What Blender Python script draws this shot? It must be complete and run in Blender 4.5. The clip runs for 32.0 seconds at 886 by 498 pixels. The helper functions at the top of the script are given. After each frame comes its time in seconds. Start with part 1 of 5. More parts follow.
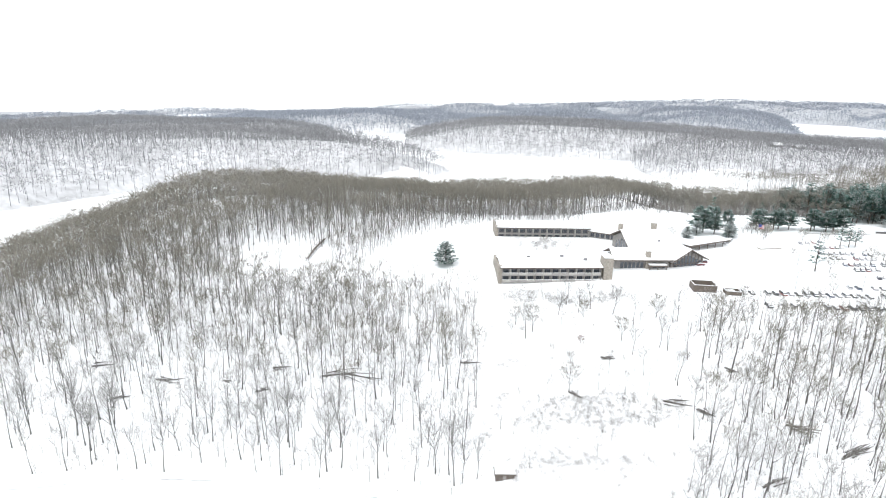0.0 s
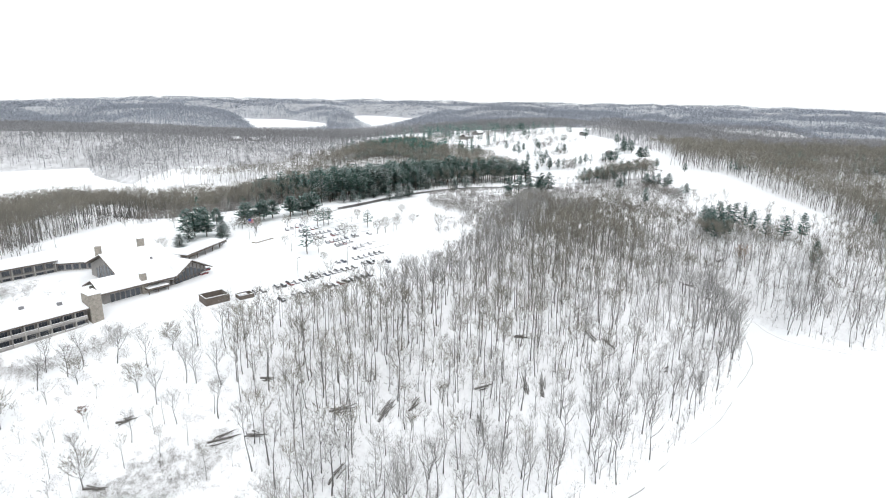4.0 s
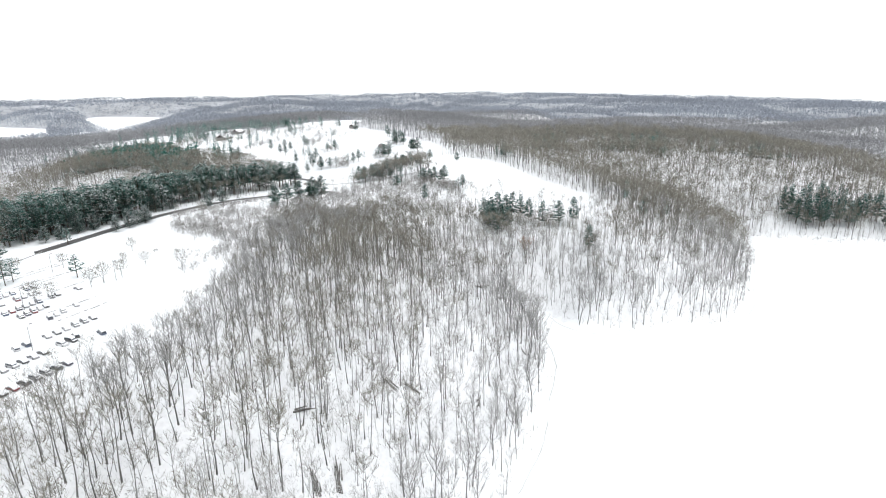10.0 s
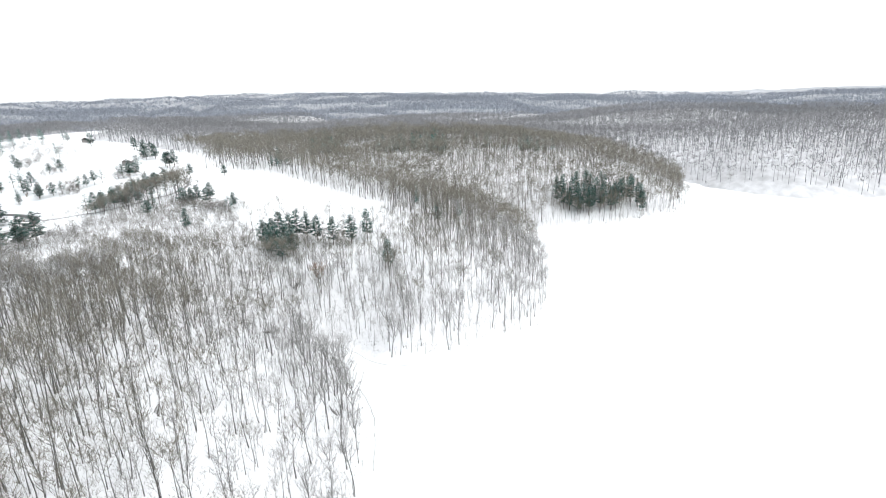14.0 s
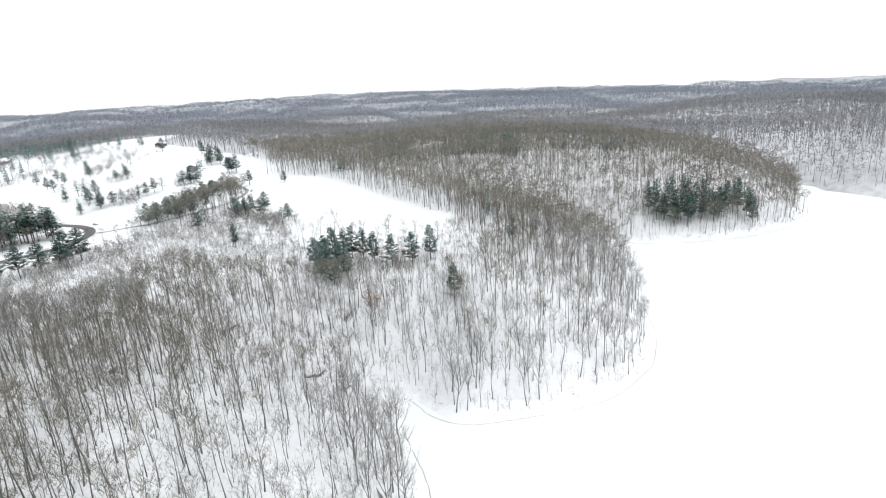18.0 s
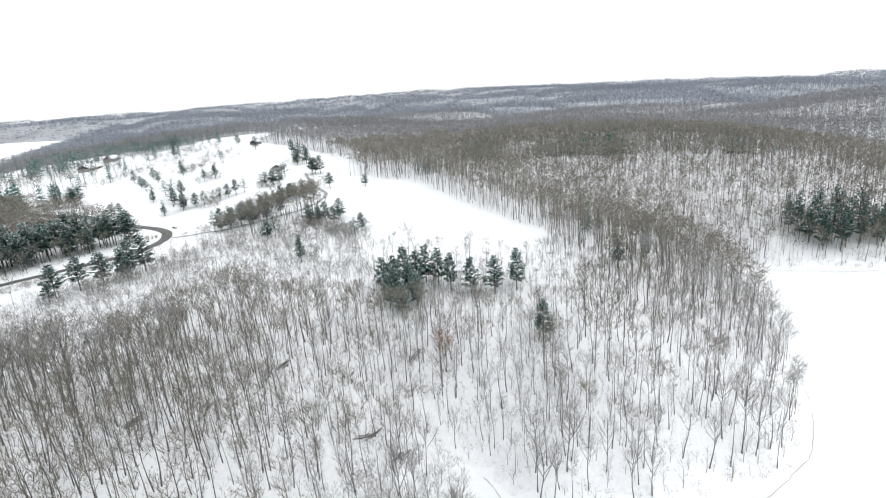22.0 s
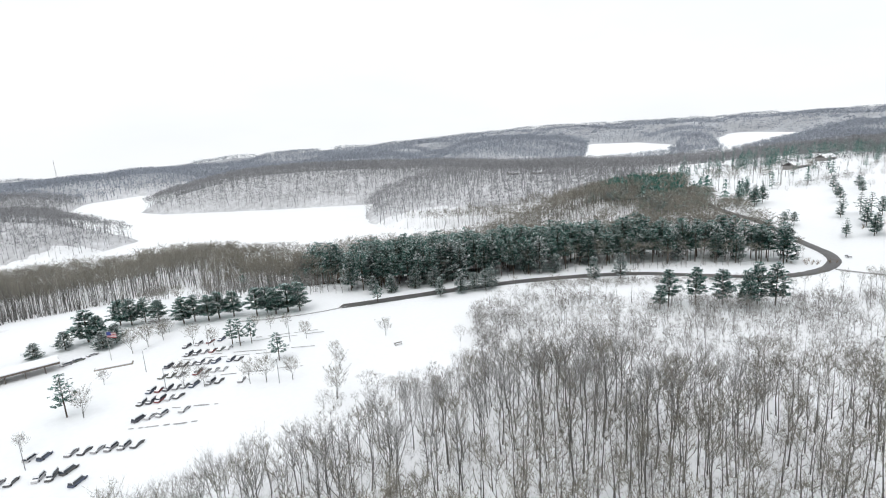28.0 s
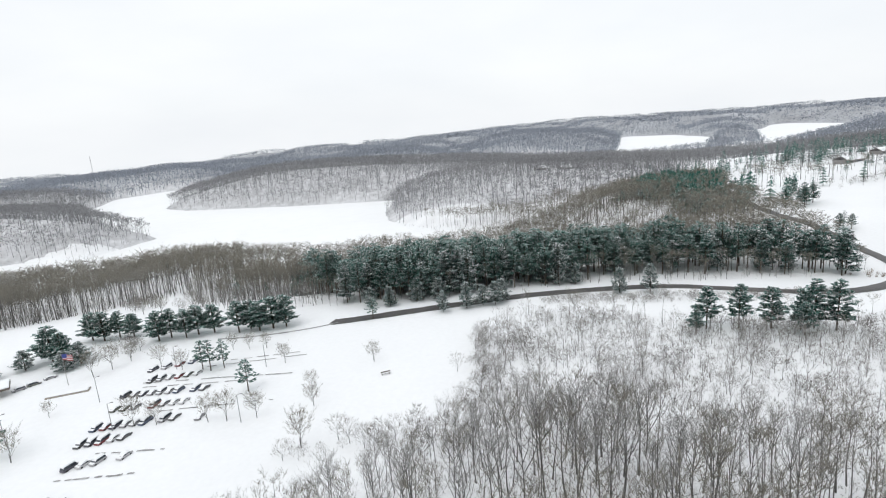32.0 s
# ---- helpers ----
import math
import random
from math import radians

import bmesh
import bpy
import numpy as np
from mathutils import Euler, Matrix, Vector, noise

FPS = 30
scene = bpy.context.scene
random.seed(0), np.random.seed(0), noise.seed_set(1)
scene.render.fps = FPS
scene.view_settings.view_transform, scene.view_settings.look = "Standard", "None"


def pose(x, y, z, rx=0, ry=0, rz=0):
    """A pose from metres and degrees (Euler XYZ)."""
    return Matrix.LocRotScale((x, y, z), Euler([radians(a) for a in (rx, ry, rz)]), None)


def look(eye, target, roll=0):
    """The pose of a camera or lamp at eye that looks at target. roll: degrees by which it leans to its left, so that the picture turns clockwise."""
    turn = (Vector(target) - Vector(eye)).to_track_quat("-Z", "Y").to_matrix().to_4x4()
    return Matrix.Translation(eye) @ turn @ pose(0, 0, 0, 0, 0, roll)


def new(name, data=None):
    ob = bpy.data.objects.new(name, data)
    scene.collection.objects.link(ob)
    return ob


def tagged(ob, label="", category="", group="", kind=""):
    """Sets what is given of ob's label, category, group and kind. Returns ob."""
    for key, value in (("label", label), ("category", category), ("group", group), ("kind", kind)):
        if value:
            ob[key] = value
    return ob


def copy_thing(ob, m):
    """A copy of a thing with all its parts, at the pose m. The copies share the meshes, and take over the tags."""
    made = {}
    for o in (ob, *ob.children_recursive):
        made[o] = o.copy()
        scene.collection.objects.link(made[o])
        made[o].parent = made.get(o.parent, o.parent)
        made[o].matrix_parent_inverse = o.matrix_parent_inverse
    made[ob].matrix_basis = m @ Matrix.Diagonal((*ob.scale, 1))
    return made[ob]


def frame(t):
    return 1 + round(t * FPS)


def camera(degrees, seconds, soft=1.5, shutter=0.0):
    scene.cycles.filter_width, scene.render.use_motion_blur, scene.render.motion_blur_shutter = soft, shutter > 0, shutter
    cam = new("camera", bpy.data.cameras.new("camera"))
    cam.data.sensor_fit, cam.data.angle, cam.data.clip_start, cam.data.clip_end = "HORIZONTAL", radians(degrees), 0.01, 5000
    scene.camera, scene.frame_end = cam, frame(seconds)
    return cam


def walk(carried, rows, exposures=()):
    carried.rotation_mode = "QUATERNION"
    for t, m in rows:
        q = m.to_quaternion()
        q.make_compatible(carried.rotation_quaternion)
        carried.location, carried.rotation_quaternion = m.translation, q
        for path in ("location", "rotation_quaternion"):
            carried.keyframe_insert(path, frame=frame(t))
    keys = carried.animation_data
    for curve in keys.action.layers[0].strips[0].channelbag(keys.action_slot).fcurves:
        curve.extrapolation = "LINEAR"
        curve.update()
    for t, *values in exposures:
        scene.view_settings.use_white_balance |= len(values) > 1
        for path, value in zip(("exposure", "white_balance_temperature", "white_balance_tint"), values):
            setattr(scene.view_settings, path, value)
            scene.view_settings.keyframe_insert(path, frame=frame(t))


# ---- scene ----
cam = camera(76.9, 32.0, 1.1)
METRES, EYE, TILT, LEAN, TURN = 300.0, 114.4, 5.25, -1.5, 0.0
ROWS = [
    (0.0, 0.0, 0.0, 0.0, -0.24, -21.09, 0.63),
    (0.5, 0.0007, 0.0065, -0.0012, -3.62, -21.14, 0.33),
    (1.0, 0.0029, 0.0159, -0.0028, -7.38, -21.18, 0.02),
    (1.5, 0.0044, 0.0269, -0.0049, -11.96, -21.18, -0.4),
    (2.0, 0.0053, 0.0374, -0.0067, -17.76, -21.09, -0.98),
    (2.5, 0.0093, 0.0471, -0.0079, -23.82, -21.01, -1.51),
    (3.0, 0.0133, 0.0594, -0.011, -30.93, -20.75, -2.22),
    (3.5, 0.0191, 0.0708, -0.0125, -39.71, -20.39, -3.03),
    (4.0, 0.025, 0.0813, -0.0128, -51.0, -19.71, -4.06),
    (4.5, 0.034, 0.091, -0.0141, -58.94, -19.12, -4.48),
    (6.5, 0.0789, 0.1212, -0.016, -73.76, -18.15, -4.88),
    (7.0, 0.0913, 0.1256, -0.0163, -73.75, -18.29, -4.75),
    (7.5, 0.1043, 0.13, -0.0168, -73.74, -18.44, -4.64),
    (8.0, 0.1181, 0.1333, -0.0167, -73.78, -18.59, -4.52),
    (8.5, 0.1327, 0.1365, -0.0173, -73.92, -18.68, -4.39),
    (9.0, 0.1476, 0.1396, -0.0174, -74.08, -18.76, -4.24),
    (9.5, 0.1628, 0.1422, -0.0178, -74.09, -18.84, -4.05),
    (10.0, 0.1787, 0.144, -0.0181, -73.89, -18.93, -3.85),
    (10.5, 0.1955, 0.1461, -0.0184, -76.58, -18.76, -3.78),
    (11.0, 0.2125, 0.149, -0.0191, -79.21, -18.58, -3.77),
    (11.5, 0.229, 0.1509, -0.0189, -81.68, -18.41, -3.72),
    (12.0, 0.2464, 0.1539, -0.0194, -84.15, -18.25, -3.69),
    (12.5, 0.2643, 0.1562, -0.0199, -86.75, -18.11, -3.6),
    (13.0, 0.2827, 0.1587, -0.0208, -90.12, -17.88, -3.61),
    (13.5, 0.3008, 0.1609, -0.0206, -94.4, -17.62, -3.62),
    (14.0, 0.3207, 0.1625, -0.0219, -96.36, -17.49, -3.52),
    (14.5, 0.3402, 0.163, -0.0225, -97.06, -17.48, -3.34),
    (16.5, 0.4164, 0.1586, -0.0251, -94.25, -17.76, -2.45),
    (17.0, 0.4357, 0.1575, -0.0254, -92.6, -17.91, -2.25),
    (17.5, 0.455, 0.1549, -0.0266, -91.15, -18.0, -1.99),
    (18.0, 0.4748, 0.155, -0.0274, -89.44, -18.12, -1.84),
    (18.5, 0.4917, 0.1523, -0.0272, -84.07, -18.34, -1.42),
    (19.0, 0.5109, 0.15, -0.0274, -79.7, -18.55, -1.11),
    (19.5, 0.5304, 0.1485, -0.0279, -79.17, -18.63, -0.99),
    (20.0, 0.5496, 0.1492, -0.0289, -79.26, -18.67, -0.98),
    (20.5, 0.5687, 0.1492, -0.0295, -79.36, -18.72, -0.92),
    (21.0, 0.5872, 0.1505, -0.0299, -79.6, -18.78, -0.88),
    (21.5, 0.6054, 0.1514, -0.0306, -79.73, -18.79, -0.82),
    (22.0, 0.6231, 0.1526, -0.0306, -79.83, -18.83, -0.77),
    (22.5, 0.641, 0.1545, -0.0309, -79.84, -18.88, -0.72),
    (23.0, 0.6584, 0.1559, -0.0314, -79.89, -18.88, -0.67),
    (23.5, 0.6745, 0.1604, -0.0313, -74.39, -18.98, -0.3),
    (24.0, 0.6904, 0.1619, -0.0314, -57.28, -19.03, 0.9),
    (24.5, 0.709, 0.1619, -0.0325, -49.89, -18.94, 1.56),
    (26.5, 0.7687, 0.1864, -0.0354, -33.43, -18.61, 2.75),
    (27.0, 0.78, 0.1941, -0.0374, -28.15, -18.28, 3.17),
    (27.5, 0.7907, 0.2004, -0.0374, -20.59, -17.96, 3.49),
    (28.0, 0.8012, 0.2065, -0.0376, -13.64, -17.68, 3.89),
    (28.5, 0.8105, 0.2149, -0.0388, -11.84, -17.68, 4.09),
    (29.0, 0.8185, 0.2242, -0.0403, -11.19, -17.69, 4.19),
    (29.5, 0.8256, 0.2345, -0.0415, -10.81, -17.75, 4.28),
    (30.0, 0.8324, 0.2455, -0.0426, -10.65, -17.81, 4.34),
    (30.5, 0.8392, 0.2568, -0.0443, -10.52, -17.87, 4.43),
    (31.0, 0.8458, 0.2686, -0.0457, -10.5, -17.94, 4.5),
    (31.5, 0.852, 0.2806, -0.0472, -10.54, -18.02, 4.55),
    (32.0, 0.8583, 0.2928, -0.0487, -10.59, -18.09, 4.61),
]
EXPOSURES = [(t, e, 6400, 9) for t, e in ((0.0, 0.92), (2.0, 0.79), (3.5, 0.6), (5.0, 0.44), (8.0, 0.5), (11.0, 0.72), (13.0, 0.84), (15.5, 0.52), (19.0, 0.5), (21.0, 0.54), (22.5, 0.46), (24.0, 0.47), (26.0, 0.44), (27.2, 0.4), (28.5, 0.28), (32.0, 0.22))]
walk(cam, [(t, pose(0, 0, EYE, TILT, LEAN, TURN) @ pose(METRES * x, METRES * y, METRES * z, 90 + pitch, roll, yaw)) for t, x, y, z, yaw, pitch, roll in ROWS], EXPOSURES)

# ---- sky and sun: a bright, even winter overcast ----
world = bpy.data.worlds.new("overcast")
scene.world = world
world.use_nodes = True
wn, wl = world.node_tree.nodes, world.node_tree.links
wn.clear()
w_out = wn.new("ShaderNodeOutputWorld")
w_bg = wn.new("ShaderNodeBackground")
w_sky = wn.new("ShaderNodeTexSky")
w_sky.sky_type, w_sky.sun_disc = "NISHITA", False
w_sky.sun_elevation, w_sky.sun_rotation = radians(38), radians(200)
w_sky.air_density, w_sky.dust_density, w_sky.ozone_density = 1.0, 3.0, 1.0
w_mix = wn.new("ShaderNodeMix")
w_mix.data_type = "RGBA"
w_mix.inputs["Factor"].default_value = 0.93
w_cloud = wn.new("ShaderNodeTexNoise")
w_cloud.inputs["Scale"].default_value, w_cloud.inputs["Detail"].default_value = 2.2, 5.0
w_geo = wn.new("ShaderNodeTexCoord")
w_map = wn.new("ShaderNodeMapping")
w_map.inputs["Scale"].default_value = (1, 1, 3.2)
w_ramp = wn.new("ShaderNodeValToRGB")
w_ramp.color_ramp.elements[0].position, w_ramp.color_ramp.elements[0].color = 0.3, (8.1, 8.25, 8.5, 1)
w_ramp.color_ramp.elements[1].position, w_ramp.color_ramp.elements[1].color = 0.7, (9.0, 9.05, 9.1, 1)
wl.new(w_geo.outputs["Generated"], w_map.inputs["Vector"])
wl.new(w_map.outputs["Vector"], w_cloud.inputs["Vector"])
wl.new(w_cloud.outputs["Fac"], w_ramp.inputs["Fac"])
wl.new(w_sky.outputs["Color"], w_mix.inputs["A"])
wl.new(w_ramp.outputs["Color"], w_mix.inputs["B"])
wl.new(w_mix.outputs["Result"], w_bg.inputs["Color"])
wl.new(w_bg.outputs["Background"], w_out.inputs["Surface"])
w_bg.inputs["Strength"].default_value = 0.1
sun = new("sun", bpy.data.lights.new("sun", "SUN"))
sun.data.energy, sun.data.angle, sun.data.color = 0.6, radians(40), (1.0, 0.97, 0.93)
sun.matrix_world = look((0, 0, 400), (150, 200, 0))


# ---- materials ----
def material(name, colour, rough=0.8, metal=0.0, spread=0.25, scale=1.0, fine=12.0, bump=0.0, snow=0.0, island=0.0, obj_ramp=None, tint=None, snow_edge=0.35, spec=0.5):
    """Two scales of noise over a base colour; snow: share of snow that lies on upward faces."""
    m = bpy.data.materials.new(name)
    m.use_nodes = True
    n, l = m.node_tree.nodes, m.node_tree.links
    b = n["Principled BSDF"]
    b.inputs["Metallic"].default_value = metal
    b.inputs["Roughness"].default_value = rough
    b.inputs["Specular IOR Level"].default_value = spec
    co = n.new("ShaderNodeTexCoord")
    big, small = n.new("ShaderNodeTexNoise"), n.new("ShaderNodeTexNoise")
    big.inputs["Scale"].default_value, small.inputs["Scale"].default_value = scale, fine
    big.inputs["Detail"].default_value, small.inputs["Detail"].default_value = 3.0, 4.0
    for q in (big, small):
        l.new(co.outputs["Object"], q.inputs["Vector"])
    mixer = n.new("ShaderNodeMix")
    mixer.data_type = "RGBA"
    dark = [c * (1 - spread) for c in colour]
    light = [min(1, c * (1 + spread)) for c in (tint or colour)]
    mixer.inputs["A"].default_value, mixer.inputs["B"].default_value = (*dark, 1), (*light, 1)
    add = n.new("ShaderNodeMath")
    add.operation = "MULTIPLY_ADD"
    add.inputs[1].default_value = 0.5
    half = n.new("ShaderNodeMath")
    half.operation = "MULTIPLY"
    half.inputs[1].default_value = 0.5
    l.new(small.outputs["Fac"], half.inputs[0])
    l.new(big.outputs["Fac"], add.inputs[0])
    l.new(half.outputs[0], add.inputs[2])
    wide = n.new("ShaderNodeMapRange")
    wide.inputs["From Min"].default_value, wide.inputs["From Max"].default_value = 0.33, 0.67
    l.new(add.outputs[0], wide.inputs["Value"])
    l.new(wide.outputs["Result"], mixer.inputs["Factor"])
    out = mixer.outputs["Result"]
    if obj_ramp:
        info, ramp = n.new("ShaderNodeObjectInfo"), n.new("ShaderNodeValToRGB")
        ramp.color_ramp.interpolation = "CONSTANT"
        while len(ramp.color_ramp.elements) < len(obj_ramp):
            ramp.color_ramp.elements.new(0.5)
        for i, c in enumerate(obj_ramp):
            ramp.color_ramp.elements[i].position, ramp.color_ramp.elements[i].color = i / len(obj_ramp), (*c, 1)
        l.new(info.outputs["Random"], ramp.inputs["Fac"])
        mul = n.new("ShaderNodeMix")
        mul.data_type, mul.blend_type = "RGBA", "MULTIPLY"
        mul.inputs["Factor"].default_value = 0.4
        l.new(ramp.outputs["Color"], mul.inputs["A"])
        l.new(out, mul.inputs["B"])
        out = mul.outputs["Result"]
    if island:
        geo, hsv, rng = n.new("ShaderNodeNewGeometry"), n.new("ShaderNodeHueSaturation"), n.new("ShaderNodeMapRange")
        rng.inputs["To Min"].default_value, rng.inputs["To Max"].default_value = 1 - island, 1 + island
        l.new(geo.outputs["Random Per Island"], rng.inputs["Value"])
        l.new(rng.outputs["Result"], hsv.inputs["Value"])
        l.new(out, hsv.inputs["Color"])
        out = hsv.outputs["Color"]
    if snow:
        geo, sep, thr, ms = n.new("ShaderNodeNewGeometry"), n.new("ShaderNodeSeparateXYZ"), n.new("ShaderNodeMapRange"), n.new("ShaderNodeMix")
        ms.data_type = "RGBA"
        ms.inputs["B"].default_value = (0.86, 0.88, 0.9, 1)
        thr.inputs["From Min"].default_value, thr.inputs["From Max"].default_value = snow_edge, snow_edge + 0.4
        thr.inputs["To Max"].default_value = 1.0
        mulp, patch = n.new("ShaderNodeMath"), n.new("ShaderNodeMapRange")
        mulp.operation = "MULTIPLY"
        patch.inputs["From Min"].default_value, patch.inputs["From Max"].default_value = 0.62 - 0.35 * snow, 0.72 - 0.35 * snow
        l.new(geo.outputs["Normal"], sep.inputs[0])
        l.new(sep.outputs["Z"], thr.inputs["Value"])
        l.new(small.outputs["Fac"], patch.inputs["Value"])
        l.new(thr.outputs["Result"], mulp.inputs[0])
        l.new(patch.outputs["Result"], mulp.inputs[1])
        l.new(mulp.outputs[0], ms.inputs["Factor"])
        l.new(out, ms.inputs["A"])
        out = ms.outputs["Result"]
    l.new(out, b.inputs["Base Color"])
    if bump:
        bm_ = n.new("ShaderNodeBump")
        bm_.inputs["Strength"].default_value, bm_.inputs["Distance"].default_value = bump, 0.15
        l.new(small.outputs["Fac"], bm_.inputs["Height"])
        l.new(bm_.outputs["Normal"], b.inputs["Normal"])
    return m


SNOW = material("snow", (0.86, 0.875, 0.89), 0.75, spread=0.03, scale=0.02, fine=0.7, bump=0.35, spec=0.2)
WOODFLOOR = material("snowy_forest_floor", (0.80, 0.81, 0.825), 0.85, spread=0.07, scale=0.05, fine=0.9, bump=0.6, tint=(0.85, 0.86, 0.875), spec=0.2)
# floor of farther woods tinted grey, standing for brush that isn't modelled
FARFLOOR = material("greyed_far_wood_floor", (0.54, 0.545, 0.56), 0.9, spread=0.25, scale=0.01, fine=0.12, tint=(0.6, 0.605, 0.62), spec=0.1)
# farthest floor a bluer, darker grey: haze put into the snow's colour
HAZEFLOOR = material("hazed_far_wood_floor", (0.38, 0.39, 0.41), 0.9, spread=0.25, scale=0.005, fine=0.08, tint=(0.44, 0.455, 0.48), spec=0.1)
ICE = material("snow_on_ice", (0.88, 0.895, 0.905), 0.6, spread=0.022, scale=0.006, fine=0.06, bump=0.1, spec=0.25)
BARK = material("grey_bark", (0.13, 0.127, 0.122), 0.92, spread=0.3, scale=0.6, fine=5.0, bump=0.5, island=0.3, snow=0.6, snow_edge=0.35, spec=0.15)
TWIG = material("brown_twigs", (0.22, 0.209, 0.178), 0.9, spread=0.25, scale=0.08, fine=2.0, island=0.35, spec=0.15)
FROST = material("snow_dusted_twigs", (0.34, 0.335, 0.33), 0.9, spread=0.25, scale=0.05, fine=1.5, island=0.3, spec=0.15)
DUSTED = material("snow_dusted_hardwood_twigs", (0.36, 0.357, 0.35), 0.9, spread=0.25, scale=0.08, fine=1.5, island=0.3, spec=0.15)
PALETWIG = material("pale_brush_twigs", (0.235, 0.222, 0.21), 0.9, spread=0.3, scale=0.15, fine=1.5, island=0.35, spec=0.15)
# far twigs and bark: distance haze put into the colour, paler and bluer
HAZETWIG = material("far_hazed_twigs", (0.27, 0.295, 0.335), 0.95, spread=0.2, scale=0.002, fine=0.03, island=0.2, spec=0.1)
FARTWIG = material("far_haze_grey_twigs", (0.24, 0.243, 0.25), 0.95, spread=0.22, scale=0.004, fine=0.05, island=0.25, spec=0.1)
FARBARK = material("far_haze_grey_bark", (0.2, 0.203, 0.212), 0.95, spread=0.2, scale=0.02, fine=0.3, island=0.3, spec=0.1)
BRUSHTWIG = material("mixed_grey_twigs", (0.19, 0.178, 0.162), 0.9, spread=0.35, scale=0.06, fine=1.2, island=0.45, spec=0.15)
WITHER = material("withered_leaves", (0.20, 0.14, 0.115), 0.9, spread=0.3, scale=0.4, fine=4.0, island=0.3, spec=0.15)
RUST = material("dead_oak_leaves", (0.27, 0.16, 0.105), 0.9, spread=0.3, scale=0.4, fine=4.0, island=0.3, spec=0.15)
NEEDLE = material("pine_needles", (0.048, 0.132, 0.108), 0.85, spread=0.35, scale=0.4, fine=2.4, island=0.35, snow=0.28, snow_edge=0.5, spec=0.2)
NEEDLESNOW = material("snow_laden_needles", (0.045, 0.112, 0.094), 0.85, spread=0.35, scale=0.4, fine=1.6, island=0.35, snow=0.42, snow_edge=0.45, spec=0.2)
PINEBARK = material("pine_bark", (0.10, 0.08, 0.065), 0.95, spread=0.3, scale=1.0, fine=6.0, bump=0.5, spec=0.15)
ICEEDGE = material("wet_grey_ice", (0.34, 0.345, 0.35), 0.4, spread=0.4, scale=0.2, fine=2.0)
ASPHALT = material("wet_asphalt", (0.085, 0.083, 0.082), 0.55, spread=0.3, scale=0.15, fine=2.5, bump=0.2)
SLUSH = material("slushy_track", (0.34, 0.34, 0.34), 0.7, spread=0.6, scale=0.5, fine=3.0, bump=0.2)
SIDING = material("weathered_siding", (0.26, 0.25, 0.24), 0.8, spread=0.2, scale=0.5, fine=5.0, bump=0.3)
TIMBER = material("dark_timber", (0.12, 0.10, 0.085), 0.8, spread=0.25, scale=0.7, fine=6.0, bump=0.3)
STONE = material("tan_fieldstone", (0.31, 0.285, 0.25), 0.85, spread=0.35, scale=1.3, fine=3.5, bump=0.8)
GLASS = material("window_glass", (0.06, 0.07, 0.085), 0.08, spread=0.4, scale=0.2, fine=1.0)
FRAME = material("grey_frame", (0.33, 0.32, 0.31), 0.7, spread=0.15, scale=1.0, fine=8.0)
PLASTER = material("pale_panel", (0.42, 0.41, 0.39), 0.8, spread=0.15, scale=0.6, fine=6.0)
METAL = material("grey_metal", (0.25, 0.25, 0.26), 0.45, metal=0.8, spread=0.15, scale=1.0, fine=9.0)
CARPAINT = material("car_paint", (0.9, 0.9, 0.9), 0.3, spread=0.1, scale=0.8, fine=5.0, obj_ramp=[(0.1, 0.1, 0.105), (0.3, 0.3, 0.31), (0.07, 0.09, 0.14), (0.4, 0.4, 0.41), (0.09, 0.09, 0.09), (0.2, 0.05, 0.055), (0.14, 0.15, 0.13), (0.55, 0.55, 0.56), (0.08, 0.08, 0.1), (0.26, 0.26, 0.27)])
RUBBER = material("tyre_rubber", (0.025, 0.025, 0.025), 0.85, spread=0.2, scale=2.0, fine=9.0)
LOG = material("fallen_wood", (0.115, 0.105, 0.095), 0.95, spread=0.35, scale=0.8, fine=4.0, bump=0.6, snow=0.35, snow_edge=0.6)
RED = material("red_cloth", (0.45, 0.05, 0.06), 0.8, spread=0.15)
BLUECLOTH = material("blue_cloth", (0.04, 0.06, 0.22), 0.8, spread=0.15)
WHITECLOTH = material("white_cloth", (0.75, 0.75, 0.75), 0.8, spread=0.08)
BROWNGRASS = material("dead_grass", (0.24, 0.19, 0.145), 0.95, spread=0.3, scale=0.4, fine=4.0, island=0.3)


# ---- helpers for things ----
def part(name, bm, mat, parent=None, label=""):
    me = bpy.data.meshes.new(name)
    bm.normal_update()
    bm.to_mesh(me)
    bm.free()
    me.materials.append(mat)
    ob = new(name, me)
    if parent:
        ob.parent = parent
    if label:
        ob["label"] = label
    return ob


def thing(name, x, y, z, turn=0, label="", category="", group="", kind=""):
    ob = new(name)
    ob.matrix_basis = pose(x, y, z, 0, 0, turn)
    return tagged(ob, label, category, group, kind)


def box(x0, x1, y0, y1, z0, z1, bevel=0.0, bm=None):
    bm = bm or bmesh.new()
    v = [bm.verts.new((x, y, z)) for x in (x0, x1) for y in (y0, y1) for z in (z0, z1)]
    faces = [bm.faces.new([v[i] for i in q]) for q in ((0, 1, 3, 2), (4, 6, 7, 5), (0, 4, 5, 1), (2, 3, 7, 6), (0, 2, 6, 4), (1, 5, 7, 3))]
    if bevel:
        bmesh.ops.bevel(bm, geom=list({e for q in faces for e in q.edges}), offset=bevel, segments=1, affect="EDGES")
    return bm


